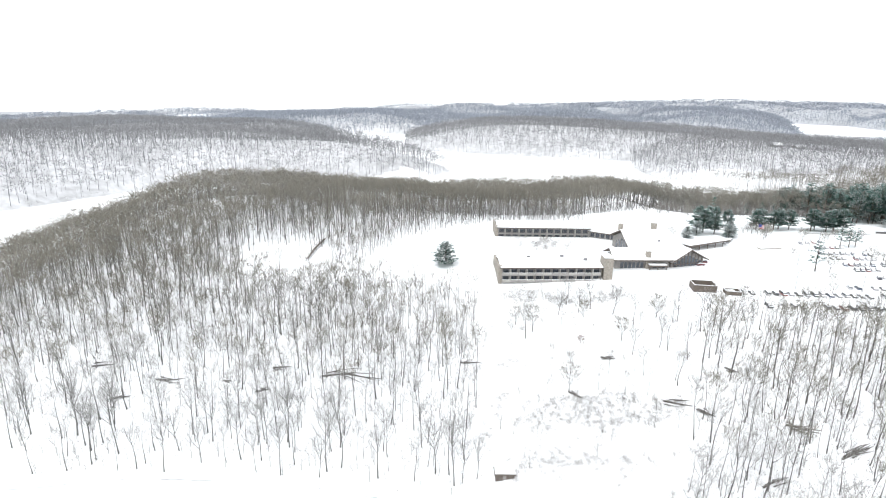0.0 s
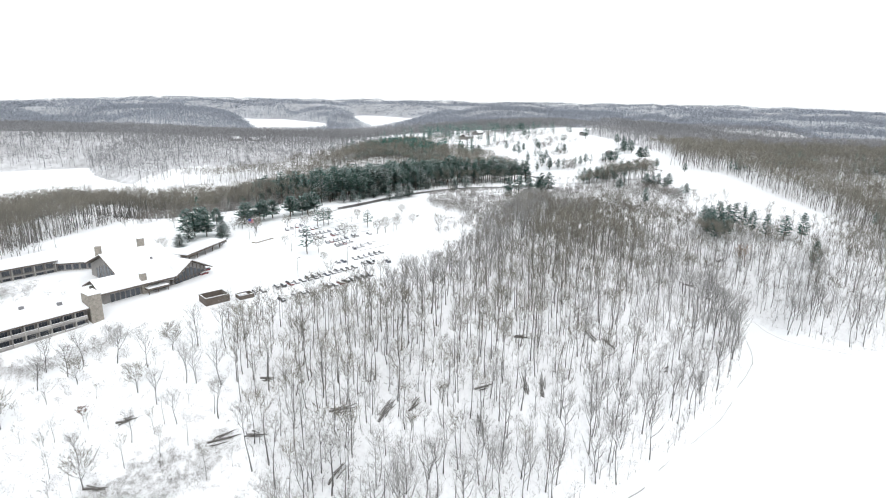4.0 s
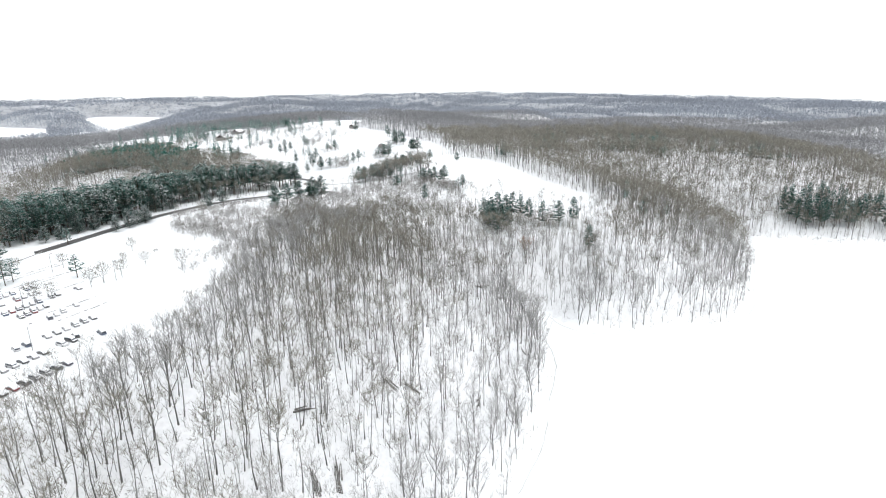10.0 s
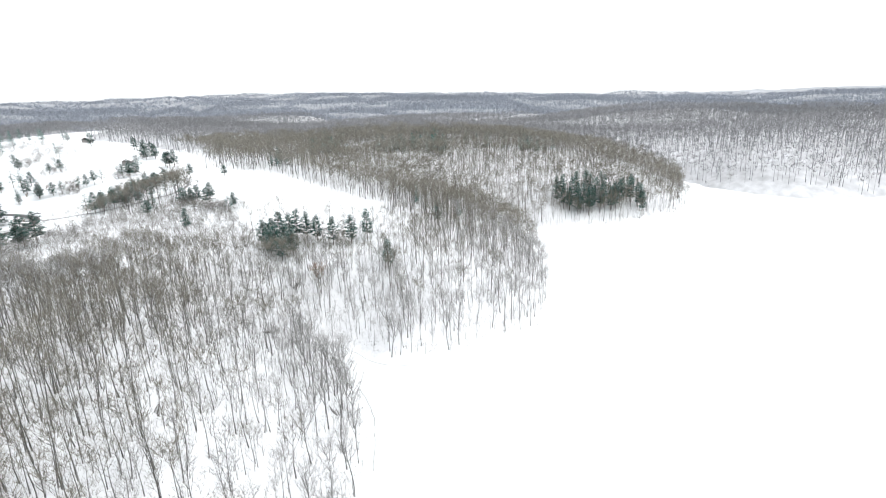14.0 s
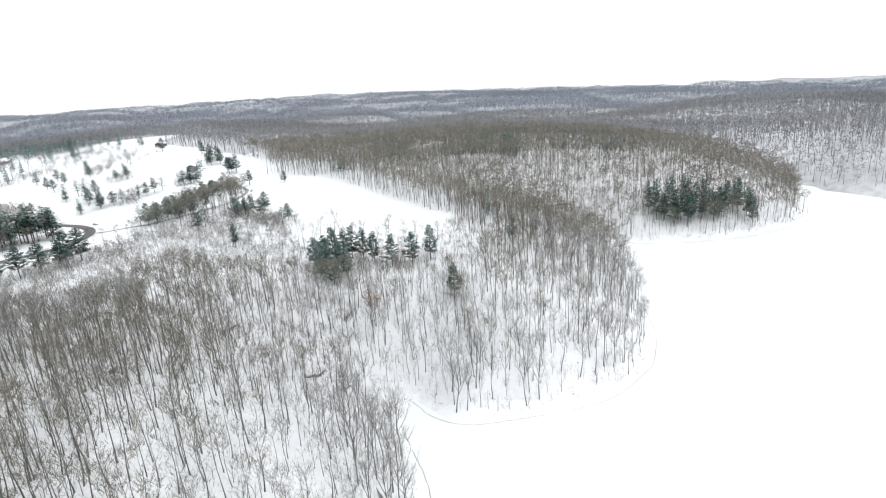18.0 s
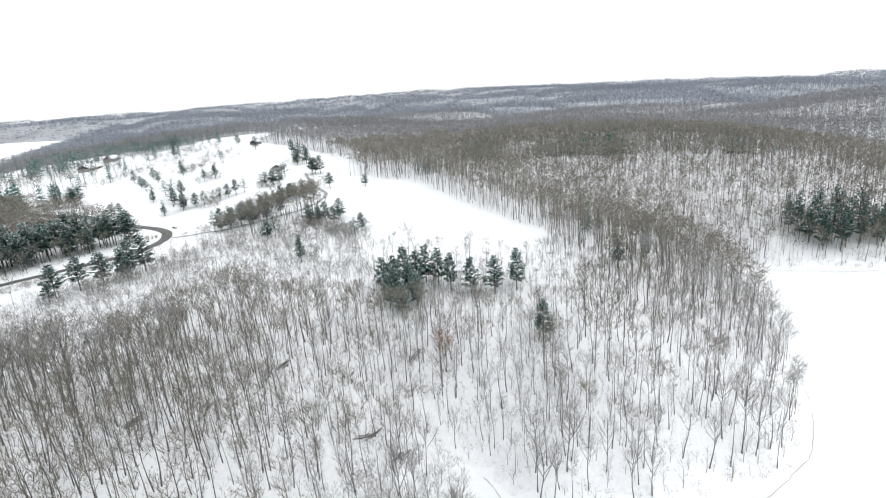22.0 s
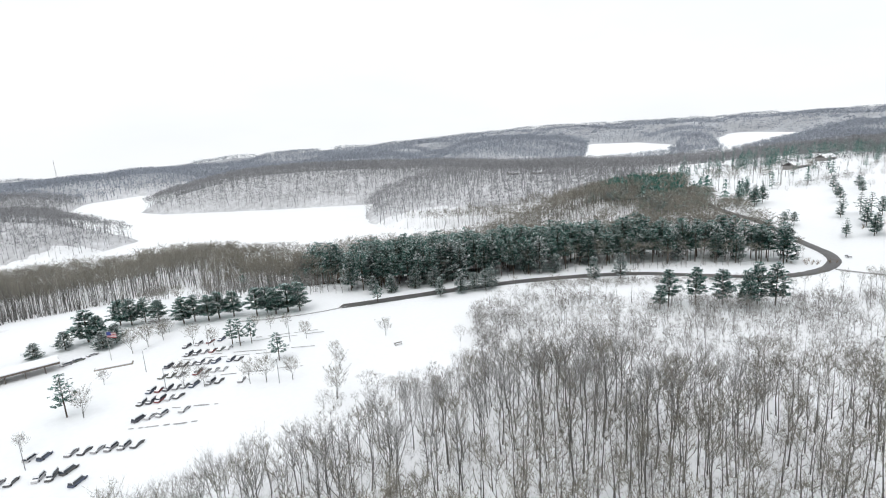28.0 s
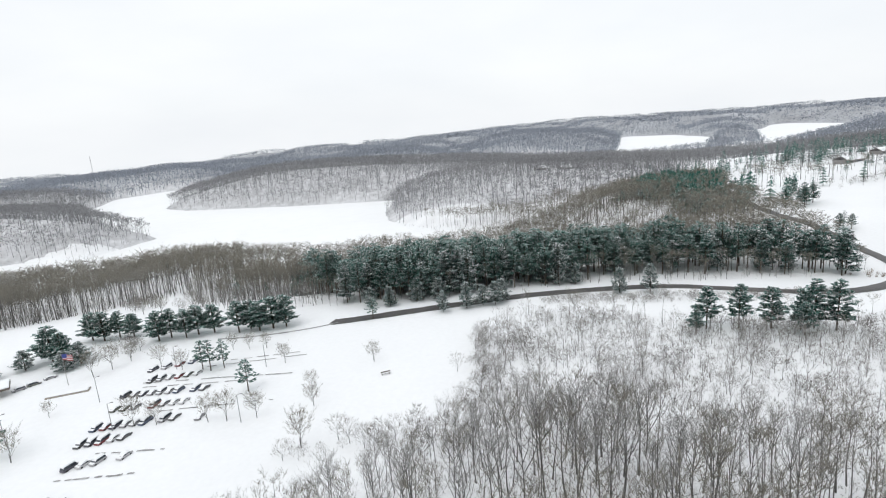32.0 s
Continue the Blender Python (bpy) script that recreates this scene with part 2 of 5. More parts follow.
def prism(profile, y0, y1, bm=None):
    """A solid with its outline (x, z) drawn out from y0 to y1."""
    bm = bm or bmesh.new()
    a = [bm.verts.new((x, y0, z)) for x, z in profile]
    b = [bm.verts.new((x, y1, z)) for x, z in profile]
    n = len(profile)
    bm.faces.new(a)
    bm.faces.new(b[::-1])
    for i in range(n):
        bm.faces.new((a[i], b[i], b[(i + 1) % n], a[(i + 1) % n]))
    bmesh.ops.recalc_face_normals(bm, faces=bm.faces)
    return bm


def tube(points, radii, sides=5, bm=None):
    bm = bm or bmesh.new()
    rings = []
    for i, (p, r) in enumerate(zip(points, radii)):
        p = Vector(p)
        d = (Vector(points[min(i + 1, len(points) - 1)]) - Vector(points[max(i - 1, 0)])).normalized()
        u = d.orthogonal().normalized()
        w = d.cross(u)
        rings.append([bm.verts.new(p + r * (math.cos(2 * math.pi * k / sides) * u + math.sin(2 * math.pi * k / sides) * w)) for k in range(sides)])
    for a, b in zip(rings, rings[1:]):
        for k in range(sides):
            bm.faces.new((a[k], a[(k + 1) % sides], b[(k + 1) % sides], b[k]))
    bm.faces.new(rings[0][::-1])
    bm.faces.new(rings[-1])
    return bm


def numpy_mesh(name, verts, tris, mats, index=None):
    """One mesh of triangles from arrays."""
    me = bpy.data.meshes.new(name)
    verts, tris = np.asarray(verts, np.float32), np.asarray(tris, np.int32)
    me.vertices.add(len(verts))
    me.vertices.foreach_set("co", verts.ravel())
    me.loops.add(tris.size)
    me.loops.foreach_set("vertex_index", tris.ravel())
    me.polygons.add(len(tris))
    me.polygons.foreach_set("loop_start", np.arange(0, tris.size, 3, dtype=np.int32))
    for m in mats:
        me.materials.append(m)
    if index is not None:
        me.polygons.foreach_set("material_index", np.asarray(index, np.int32))
    me.update(calc_edges=True)
    return me


# ---- the lie of the land ----
LAKE_SOUTH = [(-900, 430), (-268, 395), (-262, 300), (-250, 220), (-222, 172), (-190, 150), (-131, 143), (-74, 148), (-22, 142), (13, 137), (60, 118), (100, 96), (148, 73), (172, 69), (202, 63), (252, 61), (290, 66), (326, 80), (330, 66), (318, 54), (316, 38), (322, 6), (340, -18), (357, -30), (415, -44), (470, -52), (526, -50), (517, -85), (516, -120), (522, -155), (554, -211), (630, -252), (702, -288), (650, -293), (607, -312), (572, -344), (560, -430), (620, -600), (500, -1000), (-300, -1000), (-1000, -300)]
LAKE_NORTH = [(-500, 325), (-265, 380), (-245, 430), (-195, 485), (-100, 535), (20, 560), (90, 570), (200, 585), (330, 575), (395, 582), (440, 625), (412, 668), (329, 700), (305, 790), (307, 880), (335, 985), (165, 1034), (-20, 1110), (-72, 1170), (-85, 1330), (-70, 1500), (-180, 1570), (-262, 1460), (-230, 1215), (-110, 1000), (15, 828), (-28, 733), (-103, 748), (-329, 661), (-409, 510), (-900, 380)]
LAKE_FAR = [(880, 1345), (1020, 1380), (1200, 1460), (1560, 1900), (1640, 2300), (1500, 2480), (1377, 2260), (1180, 1880)]
LAKE_EAST = [(1330, 1390), (1440, 1450), (1950, 1720), (2250, 1890), (2420, 2520), (2300, 2540), (1980, 2200), (1740, 2110), (1680, 1850)]
LAKES = [LAKE_SOUTH, LAKE_NORTH, LAKE_FAR, LAKE_EAST]
BENCH = [(18, 248), (72, 246), (82, 240), (98, 232), (104, 206), (180, 188), (268, 212), (290, 228), (305, 270), (460, 255), (500, 285), (520, 320), (470, 310), (300, 318), (200, 330), (120, 325), (25, 300)]


# rises and hollows: x, y, radius, metres up
HILLS = [(450, 800, 260, -16), (850, 1150, 400, -20), (1150, 1400, 300, -16), (1600, 1500, 350, -22), (330, 480, 140, -8), (-250, 300, 180, -6), (200, 1350, 300, 4), (950, 500, 330, 17), (1150, 0, 330, -18), (425, 880, 120, 16), (-300, 1080, 170, -22), (-150, 1000, 100, -8), (-330, 720, 150, 6), (-170, 830, 80, 4), (760, -30, 200, 14), (960, -350, 200, -14)]


def inside(px, py, poly):
    hit = np.zeros(px.shape, bool)
    for (x0, y0), (x1, y1) in zip(poly, poly[1:] + poly[:1]):
        if y0 != y1:
            hit ^= ((y0 > py) != (y1 > py)) & (px < (x1 - x0) * (py - y0) / (y1 - y0) + x0)
    return hit


def line_distance(px, py, line, closed=False):
    best = np.full(px.shape, 1e12)
    for (x0, y0), (x1, y1) in zip(line, line[1:] + (line[:1] if closed else [])):
        dx, dy = x1 - x0, y1 - y0
        k = np.clip(((px - x0) * dx + (py - y0) * dy) / (dx * dx + dy * dy + 1e-9), 0, 1)
        best = np.minimum(best, (px - x0 - k * dx) ** 2 + (py - y0 - k * dy) ** 2)
    return np.sqrt(best)


def ripple(px, py, size, seed):
    rng = np.random.RandomState(seed)
    total = np.zeros(px.shape)
    for i in range(7):
        a, f, ph = rng.uniform(0, 2 * math.pi), 2 * math.pi / size * rng.uniform(0.6, 1.9), rng.uniform(0, 6.28)
        total += np.sin((px * math.cos(a) + py * math.sin(a)) * f + ph)
    return total / 4.0


def shore_distance(px, py):
    """Metres from the nearest water's edge; negative on the water."""
    wob_x, wob_y = px + 2.2 * ripple(px, py, 34, 5), py + 2.2 * ripple(px, py, 31, 6)
    best = np.full(px.shape, 1e9)
    for poly in LAKES:
        d = line_distance(wob_x, wob_y, poly, True)
        best = np.minimum(best, np.where(inside(wob_x, wob_y, poly), -d, d) + (2.0 if poly is LAKE_SOUTH else 0.0))
    return best


def blob(px, py, x, y, r):
    return np.exp(-((px - x) ** 2 + (py - y) ** 2) / (r * r))


def step(a, b, v):
    k = np.clip((v - a) / (b - a), 0, 1)
    return k * k * (3 - 2 * k)


def bearing(px, py):
    return np.degrees(np.arctan2(px - 130, py - 60))


def height(px, py):
    px, py = np.asarray(px, float), np.asarray(py, float)
    d = shore_distance(px, py)
    r = np.hypot(px - 150, py - 150)
    b = bearing(px, py)
    west = 1 - step(-14, 26, b)
    north_west = 1 - step(-32, -10, b)
    south = step(78, 122, b)
    top = 42 - west * (22 * step(1300, 2500, r) + 95 * step(2700, 4200, r)) - north_west * 34 * step(1050, 2000, r) + 22 * (1 - west) * step(1200, 4600, r)
    top = top - south * (22 * step(900, 2000, r) + 74 * step(2300, 4200, r)) + 7 * ripple(px, py, 760, 8) * step(1000, 1800, r) + (9 + 5 * west) * ripple(px, py, 1500, 2) * step(700, 2600, r) + 5 * ripple(px, py, 420, 3) * step(350, 900, r)
    # stream valleys between the hills
    for size, seed, deep, near in ((1250, 41, 30, 950), (800, 46, 20, 1150)):
        top = top - deep * np.exp(-(ripple(px, py, size, seed) / 0.2) ** 2) * step(near, near + 500, r)
    for x, y, rad, up in HILLS:
        top = top + up * blob(px, py, x, y, rad)
    land = 0.9 * (1 - np.exp(-np.clip(d, 0, 99) / 1.5)) + top * (1 - np.exp(-np.clip(d, 0, 4000) / 74)) + 3 * blob(px, py, 175, 138, 55) * step(0, 50, d)
    fall = step(150, 230, px) * (1 - step(420, 490, px)) * step(300, 350, py) * (1 - step(640, 760, py))
    land = land + fall * (np.minimum(land, np.maximum(2.5, 38 - 0.27 * (py - 348))) - land)
    out = np.where(inside(px, py, BENCH), 0, line_distance(px, py, BENCH, True))
    k = 1 - step(0, 62, out)
    land = land + k * np.clip(41 - 5 * step(300, 480, px) - land, -8, 40)
    land = land + 0.35 * ripple(px, py, 26, 9) * step(3, 30, d) * (1 - k)
    land = land + (10 * blob(px, py, 502, 522, 65) + 11 * blob(px, py, -160, 392, 60) - 11 * blob(px, py, 20, 440, 70) - 10 * blob(px, py, 105, 440, 70)) * step(0, 60, d)
    land = land + 7 * blob(px, py, 268, 150, 42) + 5 * blob(px, py, 440, 22, 50) * step(0, 60, d)
    return np.where(d > 0, land, np.clip(d * 0.45, -14, 0))


def ground_z(x, y):
    return float(height(np.array([x]), np.array([y]))[0])


def axis(lo, hi, fine, far0, far1, even=0):
    mid = np.arange(lo, hi + fine, fine)
    if even:
        mid = np.concatenate([mid, np.arange(mid[-1] + 8, even, 8)])
    right, left, s = [mid[-1]], [mid[0]], fine
    while right[-1] < far1:
        s *= 1.055
        right.append(right[-1] + s)
    s = fine
    while left[-1] > far0:
        s *= 1.08
        left.append(left[-1] - s)
    return np.array(left[:0:-1] + list(mid) + right[1:])


gx, gy = axis(-150, 700, 5.0, -4800, 5200), axis(-480, 420, 5.0, -4800, 5200, 1120)
GX, GY = np.meshgrid(gx, gy)
GZ = height(GX.ravel(), GY.ravel())
nx, ny = len(gx), len(gy)
q = (np.arange(ny - 1)[:, None] * nx + np.arange(nx - 1)[None, :]).ravel()
ground_tris = np.concatenate([np.stack([q, q + 1, q + nx + 1], 1), np.stack([q, q + nx + 1, q + nx], 1)])


# ---- land use: where woods stand and where snow lies open ----
OPEN_LODGE = [(-60, 235), (-40, 240), (18, 212), (18, 205), (100, 190), (180, 172), (215, 180), (240, 187), (262, 198), (284, 212), (292, 240), (294, 266), (310, 278), (324, 287), (345, 276), (372, 260), (430, 246), (480, 235), (500, 300), (470, 296), (400, 308), (340, 316), (258, 322), (200, 338), (186, 362), (165, 384), (148, 380), (134, 350), (60, 318), (28, 322), (-17, 290)]
FIELD_EAST = [(640, 228), (625, 195), (598, 147), (522, 89), (475, 45), (440, 50), (424, 62), (434, 92), (428, 132), (470, 152), (489, 176), (530, 200), (590, 224)]
FAIRWAY = [(470, 262), (484, 238), (518, 206), (561, 209), (623, 225), (654, 206), (732, 249), (931, 462), (1460, 510), (1460, 640), (884, 560), (831, 560), (731, 470), (615, 480), (600, 535), (552, 488), (526, 440), (508, 390), (503, 345), (490, 305)]
BELT = [(236, 350), (256, 322), (300, 318), (345, 320), (372, 322), (400, 322), (445, 308), (472, 291), (482, 300), (464, 322), (415, 346), (360, 360), (300, 372), (232, 378)]
SPARSE = [(16, 212), (12, 135), (60, 112), (72, 135), (92, 176), (100, 195)]
THICKET = [(294, 267), (287, 220), (296, 206), (318, 196), (350, 190), (400, 160), (424, 133), (470, 152), (489, 179), (478, 205), (440, 238), (400, 250), (358, 262), (340, 278), (324, 286), (301, 273)]


ROAD = [(246, 304.5), (253, 304), (304, 307), (343, 308), (388, 304), (417, 291), (447, 277), (472, 277), (490, 285), (503, 299), (512, 320), (518, 345), (526, 390), (543, 445), (566, 493), (592, 540), (640, 590)]
MOUND = [(80, 335), (98, 374), (112, 395), (138, 406), (160, 407), (177, 391), (162, 360), (134, 342)]
NORTH_SLOPE = [(562, 485), (600, 540), (615, 480), (731, 470), (831, 560), (930, 640), (900, 860), (720, 830), (640, 700), (590, 580)]


def wooded(px, py):
    """Share of full tree cover at each place."""
    dens = np.ones(px.shape)
    dens[inside(px, py, SPARSE)] = 0.14
    dens[inside(px, py, THICKET)] = 0.11
    dens[inside(px, py, NORTH_SLOPE)] = 0.22
    for poly in (OPEN_LODGE, FIELD_EAST, FAIRWAY):
        dens[inside(px, py, poly)] = 0
    dens[inside(px, py, MOUND)] = 0.0
    dens[inside(px, py, BELT)] = 0.1
    dens[line_distance(px, py, ROAD) < 9] = 0
    glade = blob(px, py, -78, 262, 24)
    dens *= 1 - np.clip(glade * 1.6, 0, 1)
    r = np.hypot(px - 150, py - 150)
    far_fields = (ripple(px, py, 520, 21) > 1.6) & (r > 1500)
    dens[far_fields] = 0.0
    dens[shore_distance(px, py) < 1.3] = 0
    return dens


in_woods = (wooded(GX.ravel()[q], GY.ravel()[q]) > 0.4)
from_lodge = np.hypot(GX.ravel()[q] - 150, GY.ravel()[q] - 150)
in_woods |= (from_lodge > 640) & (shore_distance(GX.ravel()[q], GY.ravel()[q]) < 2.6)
# past 640 m the wood floor greys, past 1500 m it takes painted haze
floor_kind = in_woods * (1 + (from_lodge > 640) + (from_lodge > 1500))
ground = tagged(new("ground", numpy_mesh("ground", np.stack([GX.ravel(), GY.ravel(), GZ], 1), ground_tris, [SNOW, WOODFLOOR, FARFLOOR, HAZEFLOOR], np.concatenate([floor_kind, floor_kind]))), "rolling hills under fresh white snow", "ground", kind="structure")
ground.data.polygons.foreach_set("use_smooth", np.ones(len(ground_tris), bool))
bm = bmesh.new()
bm.faces.new([bm.verts.new(p) for p in ((-1100, -1050, 0), (2600, -1050, 0), (2600, 2650, 0), (-1100, 2650, 0))])
lake = tagged(part("water", bm, ICE), "frozen lake covered with smooth white snow", "lake", kind="structure")


# ---- bare trees ----
class Tris:
    """Collects the triangles of one plant."""
    def __init__(self):
        self.v, self.t, self.m = [], [], []

    def spike(self, a, b, r, mat=1, sides=3):
        a, b = Vector(a), Vector(b)
        d = (b - a)
        u = d.orthogonal().normalized() * r
        w = d.normalized().cross(u)
        n = len(self.v)
        if sides == 1:
            k = random.uniform(0, 6.28)
            s = math.cos(k) * u + math.sin(k) * w
            self.v += [a - s, a + s, b]
            self.t.append((n, n + 1, n + 2))
            self.m.append(mat)
            return
        self.v += [a + math.cos(6.283 * k / sides) * u + math.sin(6.283 * k / sides) * w for k in range(sides)] + [b]
        for k in range(sides):
            self.t.append((n + k, n + (k + 1) % sides, n + sides))
            self.m.append(mat)

    def stem(self, pts, radii, sides=4, mat=0):
        n = len(self.v)
        for i, (p, r) in enumerate(zip(pts, radii)):
            d = (Vector(pts[min(i + 1, len(pts) - 1)]) - Vector(pts[max(i - 1, 0)])).normalized()
            u = d.orthogonal().normalized()
            w = d.cross(u)
            self.v += [Vector(p) + r * (math.cos(6.283 * k / sides) * u + math.sin(6.283 * k / sides) * w) for k in range(sides)]
        for i in range(len(pts) - 1):
            for k in range(sides):
                a, b = n + i * sides + k, n + i * sides + (k + 1) % sides
                self.t += [(a, b, b + sides), (a, b + sides, a + sides)]
                self.m += [mat, mat]

    def arrays(self):
        return np.array([tuple(p) for p in self.v], np.float32), np.array(self.t, np.int32), np.array(self.m, np.int32)


def bare_tree(detail, spread=0.17, low=0.42, seed=0, fine=1.0):
    """A leafless tree one unit high: a wavering trunk, limbs that fork upward and a broad haze of twigs. detail 2 is the finest, 1 a plainer one."""
    random.seed(seed)
    near = Tris()
    seg = 4 if detail == 1 else 7
    drift, sway, bow = random.uniform(0, 6.28), random.uniform(0.005, 0.022), random.uniform(-0.03, 0.03)

    def at(h):
        return Vector((bow * math.sin(2.8 * h) + sway * math.sin(6 * h + drift), bow * math.cos(drift) * h + sway * math.sin(5 * h + 2 * drift), h)) - Vector((sway * math.sin(drift), sway * math.sin(2 * drift), 0))

    tip = 0.88
    thin = random.uniform(0.8, 1.25)
    near.stem([at(tip * k / seg) for k in range(seg + 1)], [0.0084 * thin * (1 - 0.8 * k / seg) * (1.35 if k == 0 else 1) for k in range(seg + 1)], 3 if detail == 1 else 5)
    limbs, twigs, subs = (8, 7, 2) if detail == 1 else (13, 8, 3)
    wide = (0.0026 if detail == 1 else 0.0015) * fine
    fork = random.uniform(0, 6.28)
    for j in range(limbs):
        k = j / (limbs - 1)
        h = low + (0.84 - low) * k ** 0.75 + random.uniform(-0.02, 0.02)
        fork += 2.4 + random.uniform(-0.5, 0.5)
        out = Vector((math.cos(fork), math.sin(fork), 0))
        reach = spread * (1.1 - 0.5 * k) * random.uniform(0.6, 1.25)
        a = at(h)
        top = min(1.0, h + (1.0 - h) * random.uniform(0.55, 1.0))
        b = a + out * reach * 0.55 + Vector((0, 0, (top - h) * 0.42))
        c = a + out * reach + Vector((random.uniform(-0.02, 0.02), random.uniform(-0.02, 0.02), top - h))
        thick = 0.0042 * (1.15 - h) * thin + 0.0006
        if detail == 1:
            near.spike(a, b, thick * 1.2, 0, 2)
            near.spike(a.lerp(b, 0.85), c, thick * 0.9, 0, 2)
        else:
            near.stem([a, b, c], [thick * 1.3, thick, thick * 0.35], 3)
        for q in range(twigs):
            f = random.uniform(0.35, 1.0)
            p = a.lerp(b, f / 0.55) if f < 0.55 else b.lerp(c, (f - 0.55) / 0.45)
            turn = fork + random.uniform(-2.2, 2.2)
            ln = random.uniform(0.06, 0.15) * (1.25 - 0.5 * f)
            e = p + Vector((math.cos(turn) * ln * 0.8, math.sin(turn) * ln * 0.8, ln * random.uniform(0.2, 1.3)))
            near.spike(p, e, wide, 1, 1)
            for w in range(subs):
                g = p.lerp(e, random.uniform(0.25, 0.95))
                near.spike(g, g + Vector((random.uniform(-0.06, 0.06), random.uniform(-0.06, 0.06), random.uniform(0.01, 0.1))), wide, 1, 1)
    for q in range(4 if detail == 1 else 7):
        p = at(random.uniform(0.12, low))
        turn = random.uniform(0, 6.28)
        near.spike(p, p + Vector((math.cos(turn) * 0.06, math.sin(turn) * 0.06, random.uniform(-0.01, 0.06))), 0.0016, 1, 1)
    return near.arrays()


def far_tree(blades, seed, thick=0.006, fine=0.009, low=0.45, wide=0.16, limbs=0):
    """A slim stem, a few limbs and a rounded crown of twigs, one unit high, for woods farther off."""
    random.seed(seed)
    near = Tris()
    lean = Vector((random.uniform(-0.03, 0.03), random.uniform(-0.03, 0.03), 0))
    near.spike((0, 0, 0), lean + Vector((0, 0, 0.95)), thick * random.uniform(0.8, 1.3), 0, 1)
    for j in range(limbs):
        turn, h = 2.4 * j + random.uniform(0, 1), random.uniform(low * 0.9, 0.7)
        near.spike(lean * h + Vector((0, 0, h)), Vector((math.cos(turn) * wide, math.sin(turn) * wide, random.uniform(0.75, 0.95))), thick * 0.6, 0, 1)
    for j in range(blades):
        h, turn = low + (0.94 - low) * math.sqrt(random.random()), random.uniform(0, 6.28)
        k = (h - low) / (1 - low)
        rad = wide * math.sqrt(random.random()) * (0.55 + 0.75 * k) * (1.0 if k < 0.75 else 0.8)
        ln = random.uniform(0.08, 0.17)
        t2 = turn + random.uniform(-1.2, 1.2)
        a = lean * h + Vector((math.cos(turn) * rad, math.sin(turn) * rad, h))
        near.spike(a, a + Vector((math.cos(t2) * ln * 0.75, math.sin(t2) * ln * 0.75, ln * random.uniform(0.0, 0.9))), fine, 1, 1)
    return near.arrays()


def puff(seed, blades, fine, low=0.2, wide=0.42):
    """A bushy small tree: one stem and a round, loose crown of fine twigs."""
    random.seed(seed)
    near = Tris()
    near.spike((0, 0, 0), (random.uniform(-0.05, 0.05), random.uniform(-0.05, 0.05), 0.8), 0.016, 0, 3)
    for k in range(5):
        turn = 1.3 * k + random.uniform(0, 0.6)
        near.spike((0, 0, 0.15 + 0.08 * k), (math.cos(turn) * wide * 0.7, math.sin(turn) * wide * 0.7, 0.55 + 0.08 * k), 0.008, 0, 1)
    for k in range(blades):
        turn, up = random.uniform(0, 6.28), random.uniform(-0.7, 1.0)
        rad = wide * math.sqrt(max(0.05, 1 - up * up)) * random.uniform(0.25, 0.85)
        mid = low + (1 - low) * 0.5
        a = Vector((math.cos(turn) * rad, math.sin(turn) * rad, mid + up * (1 - low) * 0.38))
        ln = random.uniform(0.08, 0.2)
        t2 = turn + random.uniform(-0.9, 0.9)
        near.spike(a, a + Vector((math.cos(t2) * ln * 0.6, math.sin(t2) * ln * 0.6, ln * random.uniform(0.2, 1.0))), fine, 1, 1)
    return near.arrays()


def bush(seed, blades=16, spread=0.55):
    random.seed(seed)
    near = Tris()
    for k in range(blades):
        turn, lean = random.uniform(0, 6.28), random.uniform(0.1, 1.0)
        p = Vector((random.uniform(-0.12, 0.12), random.uniform(-0.12, 0.12), 0))
        e = p + Vector((math.cos(turn) * spread * lean, math.sin(turn) * spread * lean, 1.05 - 0.45 * lean))
        near.spike(p, e, 0.016, 0, 1)
        g = p.lerp(e, random.uniform(0.4, 0.8))
        near.spike(g, g + Vector((random.uniform(-0.3, 0.3), random.uniform(-0.3, 0.3), random.uniform(0.05, 0.35))), 0.013, 0, 1)
    return near.arrays()


def spread_plants(name, templates, px, py, pz, size, mats, label, category, seed, wide=1.0):
    """All these plants as one object of kind stuff."""
    rng = np.random.RandomState(seed)
    pick, turn = rng.randint(0, len(templates), len(px)), rng.uniform(0, 6.283, len(px))
    lean_x, lean_y = rng.normal(0, 0.022, len(px)), rng.normal(0, 0.022, len(px))
    V, T, M, base = [], [], [], 0
    for i, (v, t, m) in enumerate(templates):
        w = np.nonzero(pick == i)[0]
        if not len(w):
            continue
        c, s, h = np.cos(turn[w])[:, None], np.sin(turn[w])[:, None], size[w][:, None]
        x = (v[None, :, 0] * c - v[None, :, 1] * s) * wide + v[None, :, 2] * lean_x[w][:, None]
        y = (v[None, :, 0] * s + v[None, :, 1] * c) * wide + v[None, :, 2] * lean_y[w][:, None]
        V.append(np.stack([x * h + px[w][:, None], y * h + py[w][:, None], v[None, :, 2] * h + pz[w][:, None]], 2).reshape(-1, 3))
        T.append((t[None] + base + (np.arange(len(w)) * len(v))[:, None, None]).reshape(-1, 3))
        M.append(np.tile(m, len(w)))
        base += len(v) * len(w)
    ob = new(name, numpy_mesh(name, np.concatenate(V), np.concatenate(T), mats, np.concatenate(M)))
    return tagged(ob, label, category, kind="stuff")


def scatter(x0, x1, y0, y1, gap, seed):
    rng = np.random.RandomState(seed)
    X, Y = np.meshgrid(np.arange(x0, x1, gap), np.arange(y0, y1, gap))
    X, Y = X.ravel() + rng.uniform(-0.48, 0.48, X.size) * gap, Y.ravel() + rng.uniform(-0.48, 0.48, Y.size) * gap
    return X, Y, rng


